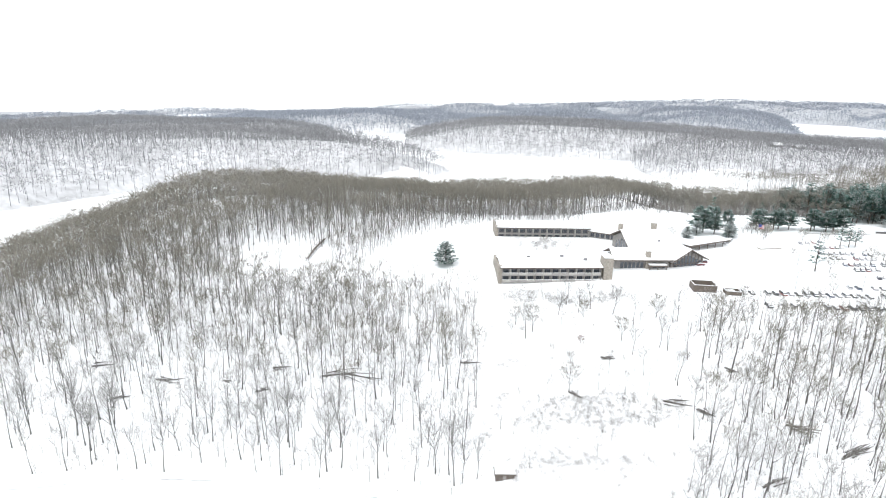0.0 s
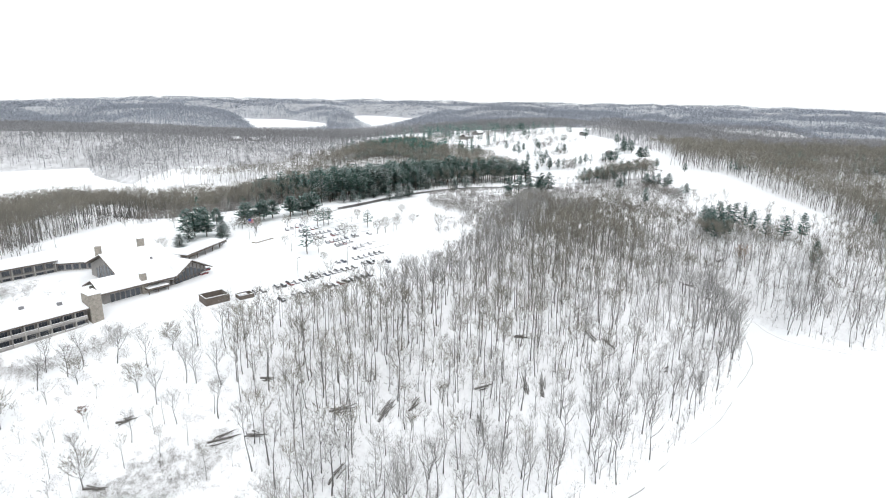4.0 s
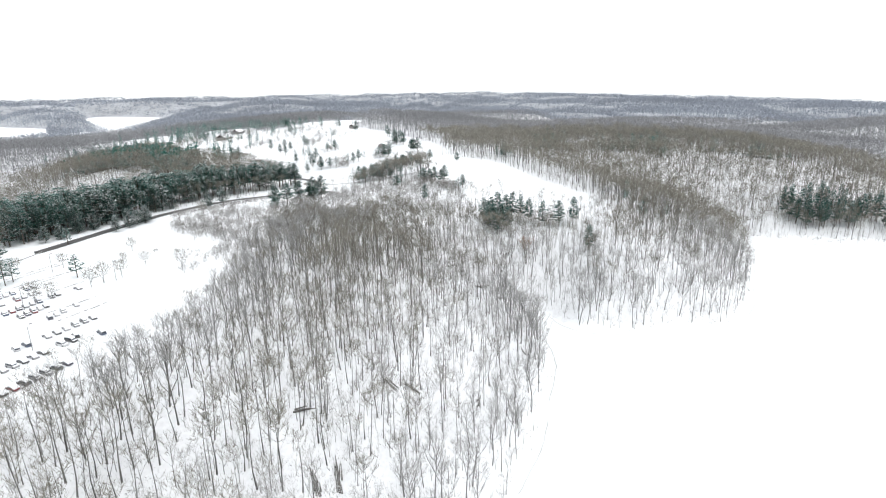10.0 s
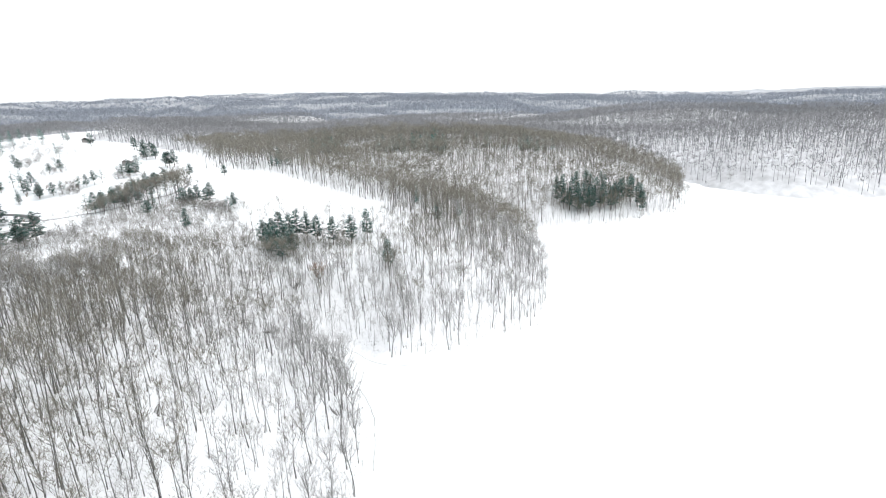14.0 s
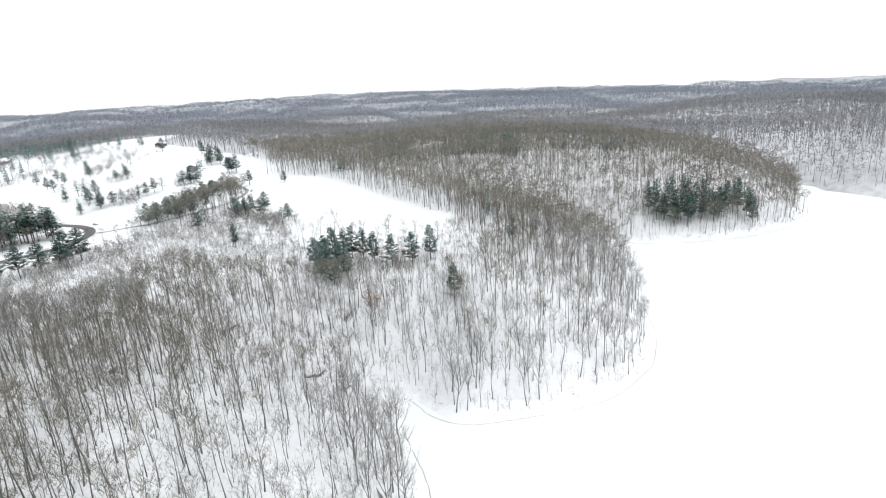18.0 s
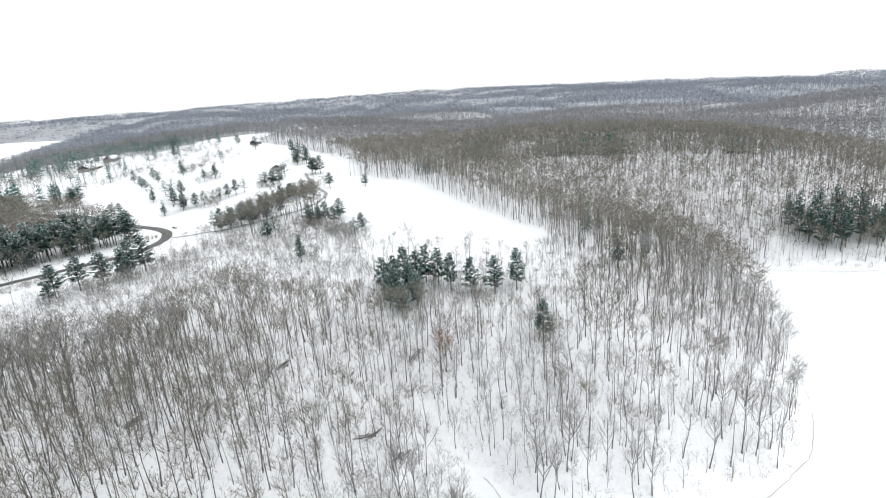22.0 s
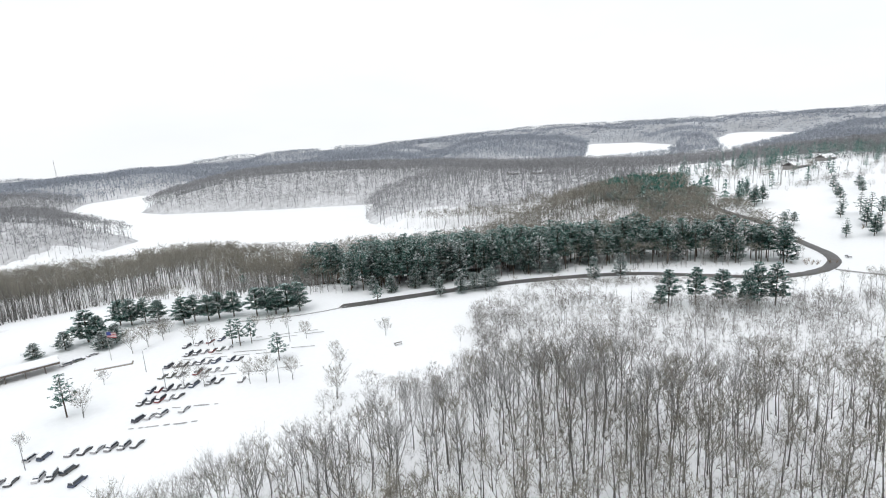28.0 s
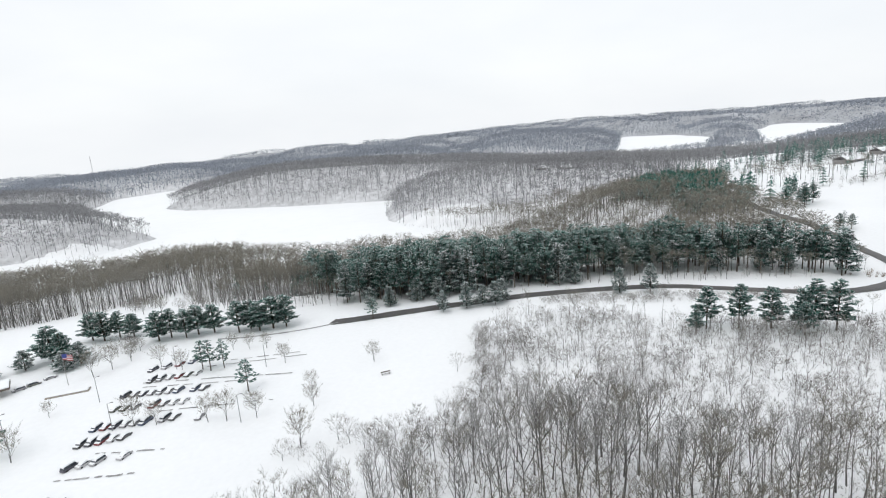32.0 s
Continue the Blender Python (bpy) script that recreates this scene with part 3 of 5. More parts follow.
# middle woods
X, Y, rng = scatter(-420, 780, -300, 700, 4.6, 11)
r = np.hypot(X - 150, Y - 120)
lot = rng.uniform(0, 1, X.size)
bank = shore_distance(X, Y)
keep = (lot < wooded(X, Y) * np.where((X > 392) & (Y < 52) | (r >= 330), 0.95, 0.56 + 0.34 * step(30, 78, bank))) & (bearing(X, Y) > -72) & (bearing(X, Y) < 143) & (r < 640)
X, Y, r, bank = X[keep], Y[keep], r[keep], bank[keep]
Z = height(X, Y) - 0.2
clump = 0.5 + 0.5 * np.clip(ripple(X, Y, 60, 31), -1, 1)
rng = np.random.RandomState(12)
tall = rng.uniform(15, 23.5, X.size) * (0.86 + 0.2 * clump)
tall[inside(X, Y, THICKET)] *= 0.46
tall *= 1 - 0.55 * (1 - step(12, 30, line_distance(X, Y, [(400, 150), (408, 105), (406, 58), (422, 46)])))
tall *= 1 - 0.4 * (1 - step(0, 30, line_distance(X, Y, OPEN_LODGE, True)))
tall[inside(X, Y, SPARSE)] *= 0.5
close = (line_distance(X, Y, [(-140, 150), (10, 138), (100, 97), (150, 75), (250, 63), (322, 80), (318, 40), (330, -5)]) < 12) | (line_distance(X, Y, [(165, 168), (235, 178), (285, 198), (330, 190)]) < 24)
order = np.nonzero(close)[0]
order = order[np.linspace(0, len(order) - 1, min(300, len(order))).astype(int)] if len(order) else order
single = np.zeros(X.size, bool)
single[order] = True
rest = ~single
frosted = rest & (r < 330) & (np.random.RandomState(16).uniform(10, 62, X.size) > bank)
near_set = rest & (r < 330) & ~frosted
mid_set = rest & (r >= 330)
T2 = [bare_tree(1, 0.13 + 0.02 * (k % 4), 0.4 + 0.05 * (k % 5), 100 + k) for k in range(16)]
spread_plants("bare_woods", T2, X[near_set], Y[near_set], Z[near_set], tall[near_set], [BARK, TWIG], "dense leafless grey-brown hardwood trees on snowy slopes", "trees", 13)
spread_plants("bare_woods", T2, X[frosted], Y[frosted], Z[frosted], tall[frosted] * 0.92, [BARK, DUSTED], "leafless hardwood trees with snow-dusted twigs above the shore", "trees", 17)
T1 = [far_tree(42, 200 + k, 0.0088, 0.0075, 0.54 + 0.03 * (k % 4), 0.14 + 0.01 * (k % 3), 3) for k in range(12)]
spread_plants("bare_woods", T1, X[mid_set], Y[mid_set], Z[mid_set], tall[mid_set], [BARK, TWIG], "leafless hardwood trees on farther snowy slopes", "trees", 14)

# the trees nearest the water, each a thing with trunk and crown
T3 = [bare_tree(2, 0.16 + 0.02 * (k % 3), 0.32 + 0.06 * (k % 4), 300 + k, 0.95) for k in range(10)]


def tree_parts(v, t, m, size, twigs=None):
    """Meshes of a tree's trunk with limbs, and of its crown of twigs."""
    pair = []
    for name, use, mat in (("trunk", m == 0, BARK), ("crown", m > 0, twigs or DUSTED)):
        ids, inv = np.unique(t[use], return_inverse=True)
        pair.append((name, numpy_mesh(name, v[ids] * size, inv.reshape(-1, 3), [mat])))
    return pair


models = [tree_parts(v, t, m, 19.5) for v, t, m in T3]
rng = np.random.RandomState(15)
for i in order:
    e = thing("bare_tree", X[i], Y[i], Z[i], rng.uniform(0, 360), "tall leafless grey hardwood tree standing in snow", "tree", "bare trees at the edge of the woods")
    e.scale = (tall[i] / 19.5,) * 3
    for name, me in models[rng.randint(len(models))]:
        new(name, me).parent = e

# low trees and brush dusted with snow, under the woods and along the shores
X2, Y2, rng = scatter(-220, 560, -200, 400, 4.6, 41)
d2 = shore_distance(X2, Y2)
w2 = wooded(X2, Y2)
thick2 = inside(X2, Y2, THICKET)
keep = ((rng.uniform(0, 1, X2.size) < w2 * np.where(d2 < 55, 1.0, 0.6)) | (thick2 & (rng.uniform(0, 1, X2.size) < 0.8))) & (bearing(X2, Y2) > -85) & (bearing(X2, Y2) < 145)
X2, Y2 = X2[keep], Y2[keep]
T0 = [puff(400 + k, 27, 0.0084, 0.12, 0.3) for k in range(10)]
spread_plants("young_trees", T0, X2, Y2, height(X2, Y2) - 0.15, np.random.RandomState(42).uniform(3.5, 10, X2.size), [FROST, FROST], "thin young trees dusted with snow under the woods", "trees", 43)
B0 = [bush(500 + k) for k in range(8)]
X3, Y3, rng = scatter(-260, 560, -260, 330, 2.0, 51)
d3 = shore_distance(X3, Y3)
keep = ((d3 > 0.4) & (d3 < 5.5) & (rng.uniform(0, 1, X3.size) < 0.4 + 0.35 * ripple(X3, Y3, 40, 52))) | (inside(X3, Y3, THICKET) & (ripple(X3, Y3, 40, 53) > 0.0) & (rng.uniform(0, 1, X3.size) < 0.2))
keep &= bearing(X3, Y3) > -72
X3, Y3 = X3[keep], Y3[keep]
SHORE = [puff(495 + k, 26, 0.02, 0.02, 0.6) for k in range(8)]
spread_plants("brush", SHORE, X3, Y3, height(X3, Y3) - 0.1, np.random.RandomState(54).uniform(0.7, 2.6, X3.size), [BRUSHTWIG, PALETWIG], "grey leafless brush dusted with snow", "shrubs", 55, 1.2)

# a dark fringe of brush at the water's edge under the farther hills
fringe_x, fringe_y = [], []
fr = np.random.RandomState(57)
for line, gap in ((LAKE_NORTH[1:12], 3.0), (LAKE_NORTH[11:19], 4.0), (LAKE_NORTH[23:30], 4.0), (LAKE_SOUTH[26:34], 2.6), (LAKE_FAR, 8.0), (LAKE_EAST, 9.0)):
    for (x0, y0), (x1, y1) in zip(line, line[1:]):
        n = int(math.hypot(x1 - x0, y1 - y0) / gap)
        k = fr.uniform(0, 1, n)
        fringe_x += list(x0 + (x1 - x0) * k + fr.normal(0, 3.0, n))
        fringe_y += list(y0 + (y1 - y0) * k + fr.normal(0, 3.0, n))
fringe_x, fringe_y = np.array(fringe_x), np.array(fringe_y)
keep = (shore_distance(fringe_x, fringe_y) > 0.3) & (shore_distance(fringe_x, fringe_y) < 9)
fringe_x, fringe_y = fringe_x[keep], fringe_y[keep]
spread_plants("brush", [puff(520 + k, 12, 0.05, 0.05, 0.6) for k in range(6)], fringe_x, fringe_y, height(fringe_x, fringe_y) - 0.1, fr.uniform(1.5, 4.0, fringe_x.size), [FARBARK, FARTWIG], "grey leafless brush along the far lake shores", "shrubs", 58, 1.4)

# bushy small trees of the thicket by the field
X6, Y6, rng = scatter(215, 500, 60, 290, 3.3, 45)
UNDER = [(222, 186), (262, 199), (290, 214), (296, 206), (350, 190), (400, 160), (424, 133), (430, 96), (380, 70), (335, 96), (290, 128), (240, 150)]
patchy = 0.5 + 0.4 * np.clip(ripple(X6, Y6, 30, 44), -1, 1)
keep = rng.uniform(0, 1, X6.size) < np.where(inside(X6, Y6, THICKET), patchy + 0.12, np.where(inside(X6, Y6, UNDER), 0.32 * patchy, 0))
X6, Y6 = X6[keep], Y6[keep]
edge = np.array([(298, 256), (295, 238), (286, 231), (284, 216), (267, 212), (273, 209), (260, 207), (255, 210), (276, 205), (289, 222), (249, 212), (241, 209), (305, 257), (290, 245), (281, 223), (262, 203), (300, 262), (270, 205)], float)
edge = np.repeat(edge, 4, 0) + np.random.RandomState(44).normal(0, 2.2, (72, 2))
X6, Y6 = np.concatenate([X6, edge[:, 0]]), np.concatenate([Y6, edge[:, 1]])
TB = [puff(450 + k, 150, 0.0066, 0.1, 0.48) for k in range(8)]
spread_plants("thicket", TB, X6, Y6, height(X6, Y6) - 0.15, np.random.RandomState(46).uniform(2.6, 7.4, X6.size), [BARK, BRUSHTWIG], "bushy leafless small trees of a thicket in snow", "trees", 47, 1.1)

# brown undergrowth in the woods round the lodge
X9, Y9, rng = scatter(-320, 250, 180, 430, 4.6, 35)
keep = (rng.uniform(0, 1, X9.size) < 0.42 * (wooded(X9, Y9) > 0.5)) & (shore_distance(X9, Y9) > 4)
X9, Y9 = X9[keep], Y9[keep]
TU = [puff(430 + k, 30, 0.0105, 0.12, 0.3) for k in range(8)]
spread_plants("undergrowth", TU, X9, Y9, height(X9, Y9) - 0.15, np.random.RandomState(36).uniform(5, 12, X9.size), [BARK, BRUSHTWIG], "brown leafless undergrowth in the woods", "trees", 37)

# grey brush patches on the open slope below the lodge
X7, Y7, rng = scatter(12, 100, 112, 222, 1.15, 48)


def patch_at(x, y, rx, ry):
    return np.exp(-((X7 - x) / rx) ** 2 - ((Y7 - y) / ry) ** 2)


cover = patch_at(58, 156, 20, 7) + patch_at(42, 159, 10, 6) + patch_at(31, 154, 4, 4) + patch_at(45, 140, 18, 4) + patch_at(30, 144, 7, 3) + 1.3 * patch_at(35, 214, 8, 3.6) + 1.3 * patch_at(66, 210, 11, 3.6) + patch_at(50, 210, 7, 3) + 0.5 * patch_at(28, 179, 6, 4) + 0.6 * patch_at(84, 196, 8, 5) + 0.45 * patch_at(19, 160, 4, 12)
keep = inside(X7, Y7, [(12, 222), (12, 120), (100, 120), (100, 200), (90, 222)]) & (rng.uniform(0.15, 0.75, X7.size) + 0.25 * ripple(X7, Y7, 13, 49) < cover * 0.95) & (shore_distance(X7, Y7) > 1)
X7, Y7 = X7[keep], Y7[keep]
BT = [puff(470 + k, 84, 0.0145, 0.02, 0.62) for k in range(8)]
spread_plants("brush", BT, X7, Y7, height(X7, Y7) - 0.1, np.random.RandomState(56).uniform(0.9, 2.3, X7.size), [PALETWIG, PALETWIG], "wide grey patches of snow-dusted brush", "shrubs", 57, 1.2)

# thin scattered stalks that poke through the snow on the same slope and in the woods beside it
X8, Y8, rng = scatter(-60, 180, 100, 222, 2.2, 58)
slope = inside(X8, Y8, [(10, 222), (10, 112), (64, 110), (100, 120), (112, 190), (90, 222)])
keep = (shore_distance(X8, Y8) > 1.5) & (rng.uniform(0, 1, X8.size) < np.where(slope, 0.8, 0.2) + 0.3 * ripple(X8, Y8, 18, 59)) & (wooded(X8, Y8) > 0)
X8, Y8 = X8[keep], Y8[keep]
BS = [puff(490 + k, 26, 0.026, 0.02, 0.75) for k in range(8)]
spread_plants("brush", BS, X8, Y8, height(X8, Y8) - 0.08, np.random.RandomState(59).uniform(0.6, 1.8, X8.size), [PALETWIG, PALETWIG], "thin dead stalks poking through the snow", "shrubs", 60, 1.4)

# far woods, farther off thinner in detail, with distance haze put into their colours
def far_belt(gap, near, far, templates, mat, label, seed, wide, lo, hi):
    side = far + 200
    fx, fy, rng = scatter(150 - side * (0.85 if near < 2000 else 0.8), 150 + side, 120 - side * 0.82, 120 + side, gap, seed)
    fr, fb = np.hypot(fx - 150, fy - 120), bearing(fx, fy)
    ok = (fr >= near) & (fr < far) & (fb > (-60 if near < 1000 else -46)) & (fb < 140)
    fx, fy = fx[ok], fy[ok]
    ok = np.random.RandomState(seed + 1).uniform(0, 1, fx.size) < wooded(fx, fy)
    fx, fy = fx[ok], fy[ok]
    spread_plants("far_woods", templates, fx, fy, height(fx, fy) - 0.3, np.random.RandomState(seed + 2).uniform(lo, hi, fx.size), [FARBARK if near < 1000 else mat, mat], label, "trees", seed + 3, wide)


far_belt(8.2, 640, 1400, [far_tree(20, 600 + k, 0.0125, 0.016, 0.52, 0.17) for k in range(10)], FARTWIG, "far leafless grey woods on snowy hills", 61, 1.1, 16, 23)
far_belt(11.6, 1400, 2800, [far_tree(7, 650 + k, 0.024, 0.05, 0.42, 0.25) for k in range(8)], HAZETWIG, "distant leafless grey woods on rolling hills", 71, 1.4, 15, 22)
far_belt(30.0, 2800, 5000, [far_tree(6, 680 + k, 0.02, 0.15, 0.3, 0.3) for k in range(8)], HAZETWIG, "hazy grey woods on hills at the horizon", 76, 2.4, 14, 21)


# ---- road and tracks, laid over the snow ----
def smooth_line(points, gap=3.0):
    """A Catmull-Rom line through the points, in steps of about gap metres."""
    p = [Vector(q) for q in points]
    p = [2 * p[0] - p[1]] + p + [2 * p[-1] - p[-2]]
    out = []
    for a, b, c, d in zip(p, p[1:], p[2:], p[3:]):
        n = max(1, int((c - b).length / gap))
        for i in range(n):
            t = i / n
            out.append(0.5 * ((2 * b) + (c - a) * t + (2 * a - 5 * b + 4 * c - d) * t * t + (3 * b - a - 3 * c + d) * t ** 3))
    return out + [p[-2]]


def ice_edge(points, off, seed):
    rg = random.Random(seed)
    bm = bmesh.new()
    line = smooth_line(points, 2.0)
    i = 0
    while i < len(line) - 3:
        run = rg.randrange(8, 40)
        width = rg.uniform(0.15, 0.4)
        rows = []
        for k in range(i, min(i + run, len(line) - 1)):
            p, d = line[k], (line[k + 1] - line[k]).normalized()
            side = Vector((d.y, -d.x))
            w = width * rg.uniform(0.4, 1.3)
            c = p + side * (off + 0.8 * math.sin(k * 0.23 + seed) + rg.uniform(-0.25, 0.25))
            rows.append([bm.verts.new((q.x, q.y, 0.012)) for q in (c - side * w / 2, c + side * w / 2)])
        for a, b in zip(rows, rows[1:]):
            bm.faces.new((a[0], b[0], b[1], a[1]))
        i += run + rg.randrange(1, 7)
    bmesh.ops.recalc_face_normals(bm, faces=bm.faces)
    tagged(part("ice_crack", bm, ICEEDGE), "thin grey crack in the ice along the shore", "ice", "cracks in the ice", "structure")


def strip(points, width, lift, ragged=0.0, gap=3.0, seed=0):
    rng = random.Random(seed)
    line = smooth_line(points, gap)
    bm = bmesh.new()
    rows = []
    for i, p in enumerate(line):
        d = (line[min(i + 1, len(line) - 1)] - line[max(i - 1, 0)]).normalized()
        side = Vector((-d.y, d.x))
        w = width / 2
        offs = (-w - rng.uniform(0, ragged), -w * 0.4, w * 0.4, w + rng.uniform(0, ragged))
        xs = [p + side * o for o in offs]
        zs = height(np.array([q.x for q in xs]), np.array([q.y for q in xs]))
        top = max(zs)
        rows.append([bm.verts.new((q.x, q.y, max(z, top - 0.3) + lift - (0.25 if k in (0, 3) and lift > 0.3 else 0))) for k, (q, z) in enumerate(zip(xs, zs))])
    for a, b in zip(rows, rows[1:]):
        for k in range(3):
            bm.faces.new((a[k], a[k + 1], b[k + 1], b[k]))
    bmesh.ops.recalc_face_normals(bm, faces=bm.faces)
    return bm


for run, off in ((LAKE_SOUTH[4:12], 3.8), (LAKE_SOUTH[11:18], 3.5), (LAKE_SOUTH[18:27], 4.0), (LAKE_SOUTH[26:33], 3.8)):
    ice_edge(run, off, int(run[0][0]) % 50)
tagged(part("road", strip(ROAD, 5.8, 0.35, 0.5), ASPHALT), "dark wet asphalt road cleared of snow", "road", kind="structure")
SIDE_ROAD = [(482, 276), (489, 258), (490, 238), (505, 215), (530, 204), (565, 207), (600, 232), (655, 262)]
tagged(part("road", strip(SIDE_ROAD, 2.0, 0.33, 0.6, seed=1), SLUSH), "slushy side road winding past the field", "road", kind="structure")
DRIVE = [(250, 303), (238, 300), (228, 299), (214, 299), (203, 301)]
tagged(part("road", strip(DRIVE, 0.5, 0.32, 0.25, seed=2), SLUSH), "slushy entrance drive beside the lodge", "road", kind="structure")
for a, b in (((187, 268), (234, 260)), ((205, 275), (238, 274)), ((198, 246), (230, 243)), ((189, 227), (206, 224)), ((184, 217), (202, 215)), ((188, 264.5), (222, 259)), ((212, 278), (236, 277))):
    f, rg = 0.0, random.Random(int(a[0] * 3 + a[1]))
    while f < 1:
        g = min(1.0, f + rg.uniform(0.08, 0.3))
        p, q2 = Vector(a).lerp(Vector(b), f), Vector(a).lerp(Vector(b), g)
        tagged(part("tyre_track", strip([p, (p + q2) / 2 + Vector((0, rg.uniform(-0.3, 0.3))), q2], rg.uniform(0.15, 0.4), 0.1, 0.3, 0.9, int(a[0])), SLUSH), "dark tyre track worn through parking-lot snow", "tyre track", "tracks in the parking lot", "structure")
        f = g + rg.uniform(0.01, 0.1)


# ---- pines ----
def pine(seed, snowy, slim=1.0, low=0.25, tufts=5, gap=0.07):
    """A pine one unit high: trunk, then whorls of limbs that carry flat sprays of needles."""
    random.seed(seed)
    near = Tris()
    near.stem([Vector((0, 0, 0)), Vector((0.006, 0, 0.4)), Vector((0, 0.005, 0.75)), Vector((0, 0, 0.98))], [0.017, 0.013, 0.008, 0.002], 5, 0)
    h, whorl = low, 0
    while h < 0.97:
        k = (h - low) / (1 - low)
        reach = slim * (0.29 * (1 - k) ** 0.7 * (0.62 + 0.38 * min(1, k * 5)) + 0.018)
        count = 5 if k < 0.8 else 4
        for j in range(count):
            turn = whorl * 1.9 + 6.283 * j / count + random.uniform(-0.35, 0.35)
            ln = reach * random.uniform(0.65, 1.2)
            a = Vector((0, 0, h + random.uniform(-0.012, 0.012)))
            out = Vector((math.cos(turn), math.sin(turn), 0))
            b = a + out * ln + Vector((0, 0, ln * random.uniform(-0.05, 0.38)))
            near.spike(a, b, 0.0035, 0, 3)
            for s in range(tufts):
                f = 0.25 + 0.75 * (s + random.uniform(0, 0.8)) / tufts
                p = a.lerp(b, min(f, 1.0))
                size = 0.088 * random.uniform(0.7, 1.25) * (0.6 + 0.5 * (1 - k))
                for w in range(3):
                    t2 = turn + random.uniform(-1.5, 1.5)
                    d = Vector((math.cos(t2), math.sin(t2), random.uniform(-0.2, 0.5))) * size
                    side = Vector((-math.sin(t2), math.cos(t2), random.uniform(-0.3, 0.3))) * size * 0.42
                    n = len(near.v)
                    near.v += [p - d * 0.25, p + d * 0.45 + side, p + d * 1.0, p + d * 0.45 - side]
                    near.t += [(n, n + 2, n + 1), (n, n + 3, n + 2)]
                    near.m += [1, 1]
        h += gap * (1.2 - 0.45 * k)
        whorl += 1
    return near.arrays()


def pine_model(v, t, m, needles, size=17.0):
    pair = []
    for name, which, mat in (("trunk", 0, PINEBARK), ("crown", 1, needles)):
        ids, inv = np.unique(t[m == which], return_inverse=True)
        pair.append((name, numpy_mesh(name, v[ids] * size, inv.reshape(-1, 3), [mat])))
    return pair


PINES_DARK = [pine_model(*pine(700 + k, False, 1.0, 0.22 + 0.05 * (k % 3)), NEEDLE) for k in range(4)]
PINES_TALL = [pine_model(*pine(720 + k, False, 0.95, 0.36 + 0.05 * (k % 2), 4, 0.078), NEEDLE) for k in range(4)]
PINES_SNOWY = [pine_model(*pine(740 + k, True, 1.15, 0.10 + 0.04 * (k % 3)), NEEDLESNOW) for k in range(4)]
PINES_THIN = [pine_model(*pine(760 + k, False, 1.0, 0.34, 2, 0.1), NEEDLE) for k in range(3)]
pine_rng = random.Random(77)


def plant_pine(x, y, tall, models, label, group=""):
    e = thing("pine_tree", x, y, ground_z(x, y) - 0.15, pine_rng.uniform(0, 360), label, "pine tree", group)
    tall *= 1.0 if "belt" in label or "far shore" in label or "boughs" in label else 1.4 if "hill" in label else 1.3
    girth = 0.55 if "far shore" in label else 0.72 if "snowy field" in label else 0.95 if "hill" in label else 0.85 if "shore" in label or "belt" in label else 1.4 if "boughs" in label or "evergreen" in label else 1.0
    e.scale = (tall / 17.0 * girth * pine_rng.uniform(0.95, 1.25), tall / 17.0 * girth * pine_rng.uniform(0.95, 1.25), tall / 17.0)
    for name, me in models[pine_rng.randrange(len(models))]:
        new(name, me).parent = e
    return e


bx, by, rng = scatter(225, 485, 285, 385, 5.4, 81)
keep = inside(bx, by, BELT) & ((bx > 262) | (rng.uniform(0, 1, bx.size) > 0.35))
bx, by = bx[keep], by[keep]
front = line_distance(bx, by, BELT[1:8]) < 7.5
for x, y in zip(bx[front], by[front]):
    plant_pine(x, y, pine_rng.uniform(15, 21), PINES_SNOWY if pine_rng.random() > 0.72 else PINES_TALL, "snow-dusted tall pine in the belt along the road", "pines of the roadside belt")
bx, by = bx[~front], by[~front]
spread_plants("pine_belt", [pine(780 + k, False, 0.95, 0.34, 3, 0.085) for k in range(5)], bx, by, height(bx, by) - 0.2, np.random.RandomState(84).uniform(18, 24, bx.size), [PINEBARK, NEEDLE], "dense belt of tall dark pines behind the road", "trees", 85)
for x, y, h in ((291, 317, 8), (300, 301, 9), (307, 302, 7), (312, 301, 8), (316, 304, 8), (354, 318, 8), (366, 300, 9), (379, 298, 10), (270, 316, 7), (282, 318, 8), (262, 317, 7), (290, 300, 7)):
    plant_pine(x, y, h, PINES_SNOWY, "short pine laden with snow beside the road", "pines beside the road")
for x, y, h in ((374, 253, 12), (385, 251, 12.5), (395, 248, 12), (403, 244, 11.5), (408, 244, 14), (413, 240, 14), (368, 250, 7), (400, 239, 9)):
    plant_pine(x, y, h, PINES_DARK, "dark green pine at the edge of the thicket", "pines by the thicket")
for x, y, h in ((152, 319, 12), (157, 317, 12.5), (162, 319, 11), (168, 317, 10), (180, 308, 12.5), (184, 310, 12), (190, 308, 11.5), (194, 310, 12), (200, 310, 12), (210, 306, 13), (214, 309, 12.5), (218, 305, 12.5), (223, 306, 13.5), (228, 306, 13.5)):
    plant_pine(x, y, h, PINES_DARK, "broad dark pine with snow on its boughs", "pines behind the parking lot")
for x, y, h in ((146, 300, 14), (151, 297, 12)):
    plant_pine(x, y, h, PINES_DARK, "broad dark pine with snow on its boughs", "evergreens by the lodge")
for x, y, h in ((140, 294, 6), (155, 289, 6), (132, 288, 5), (158, 294, 6.5), (3, 240, 8.5)):
    plant_pine(x, y, h, PINES_SNOWY, "snow-covered evergreen near the lodge", "evergreens by the lodge")
for x, y, h in ((204, 273, 8), (207, 271, 8.5), (211, 272, 8), (222, 251, 8), (164, 231, 10.5), (262, 302, 7)):
    plant_pine(x, y, h, PINES_THIN, "thin-crowned pine standing in the parking lot", "pines in the parking lot")
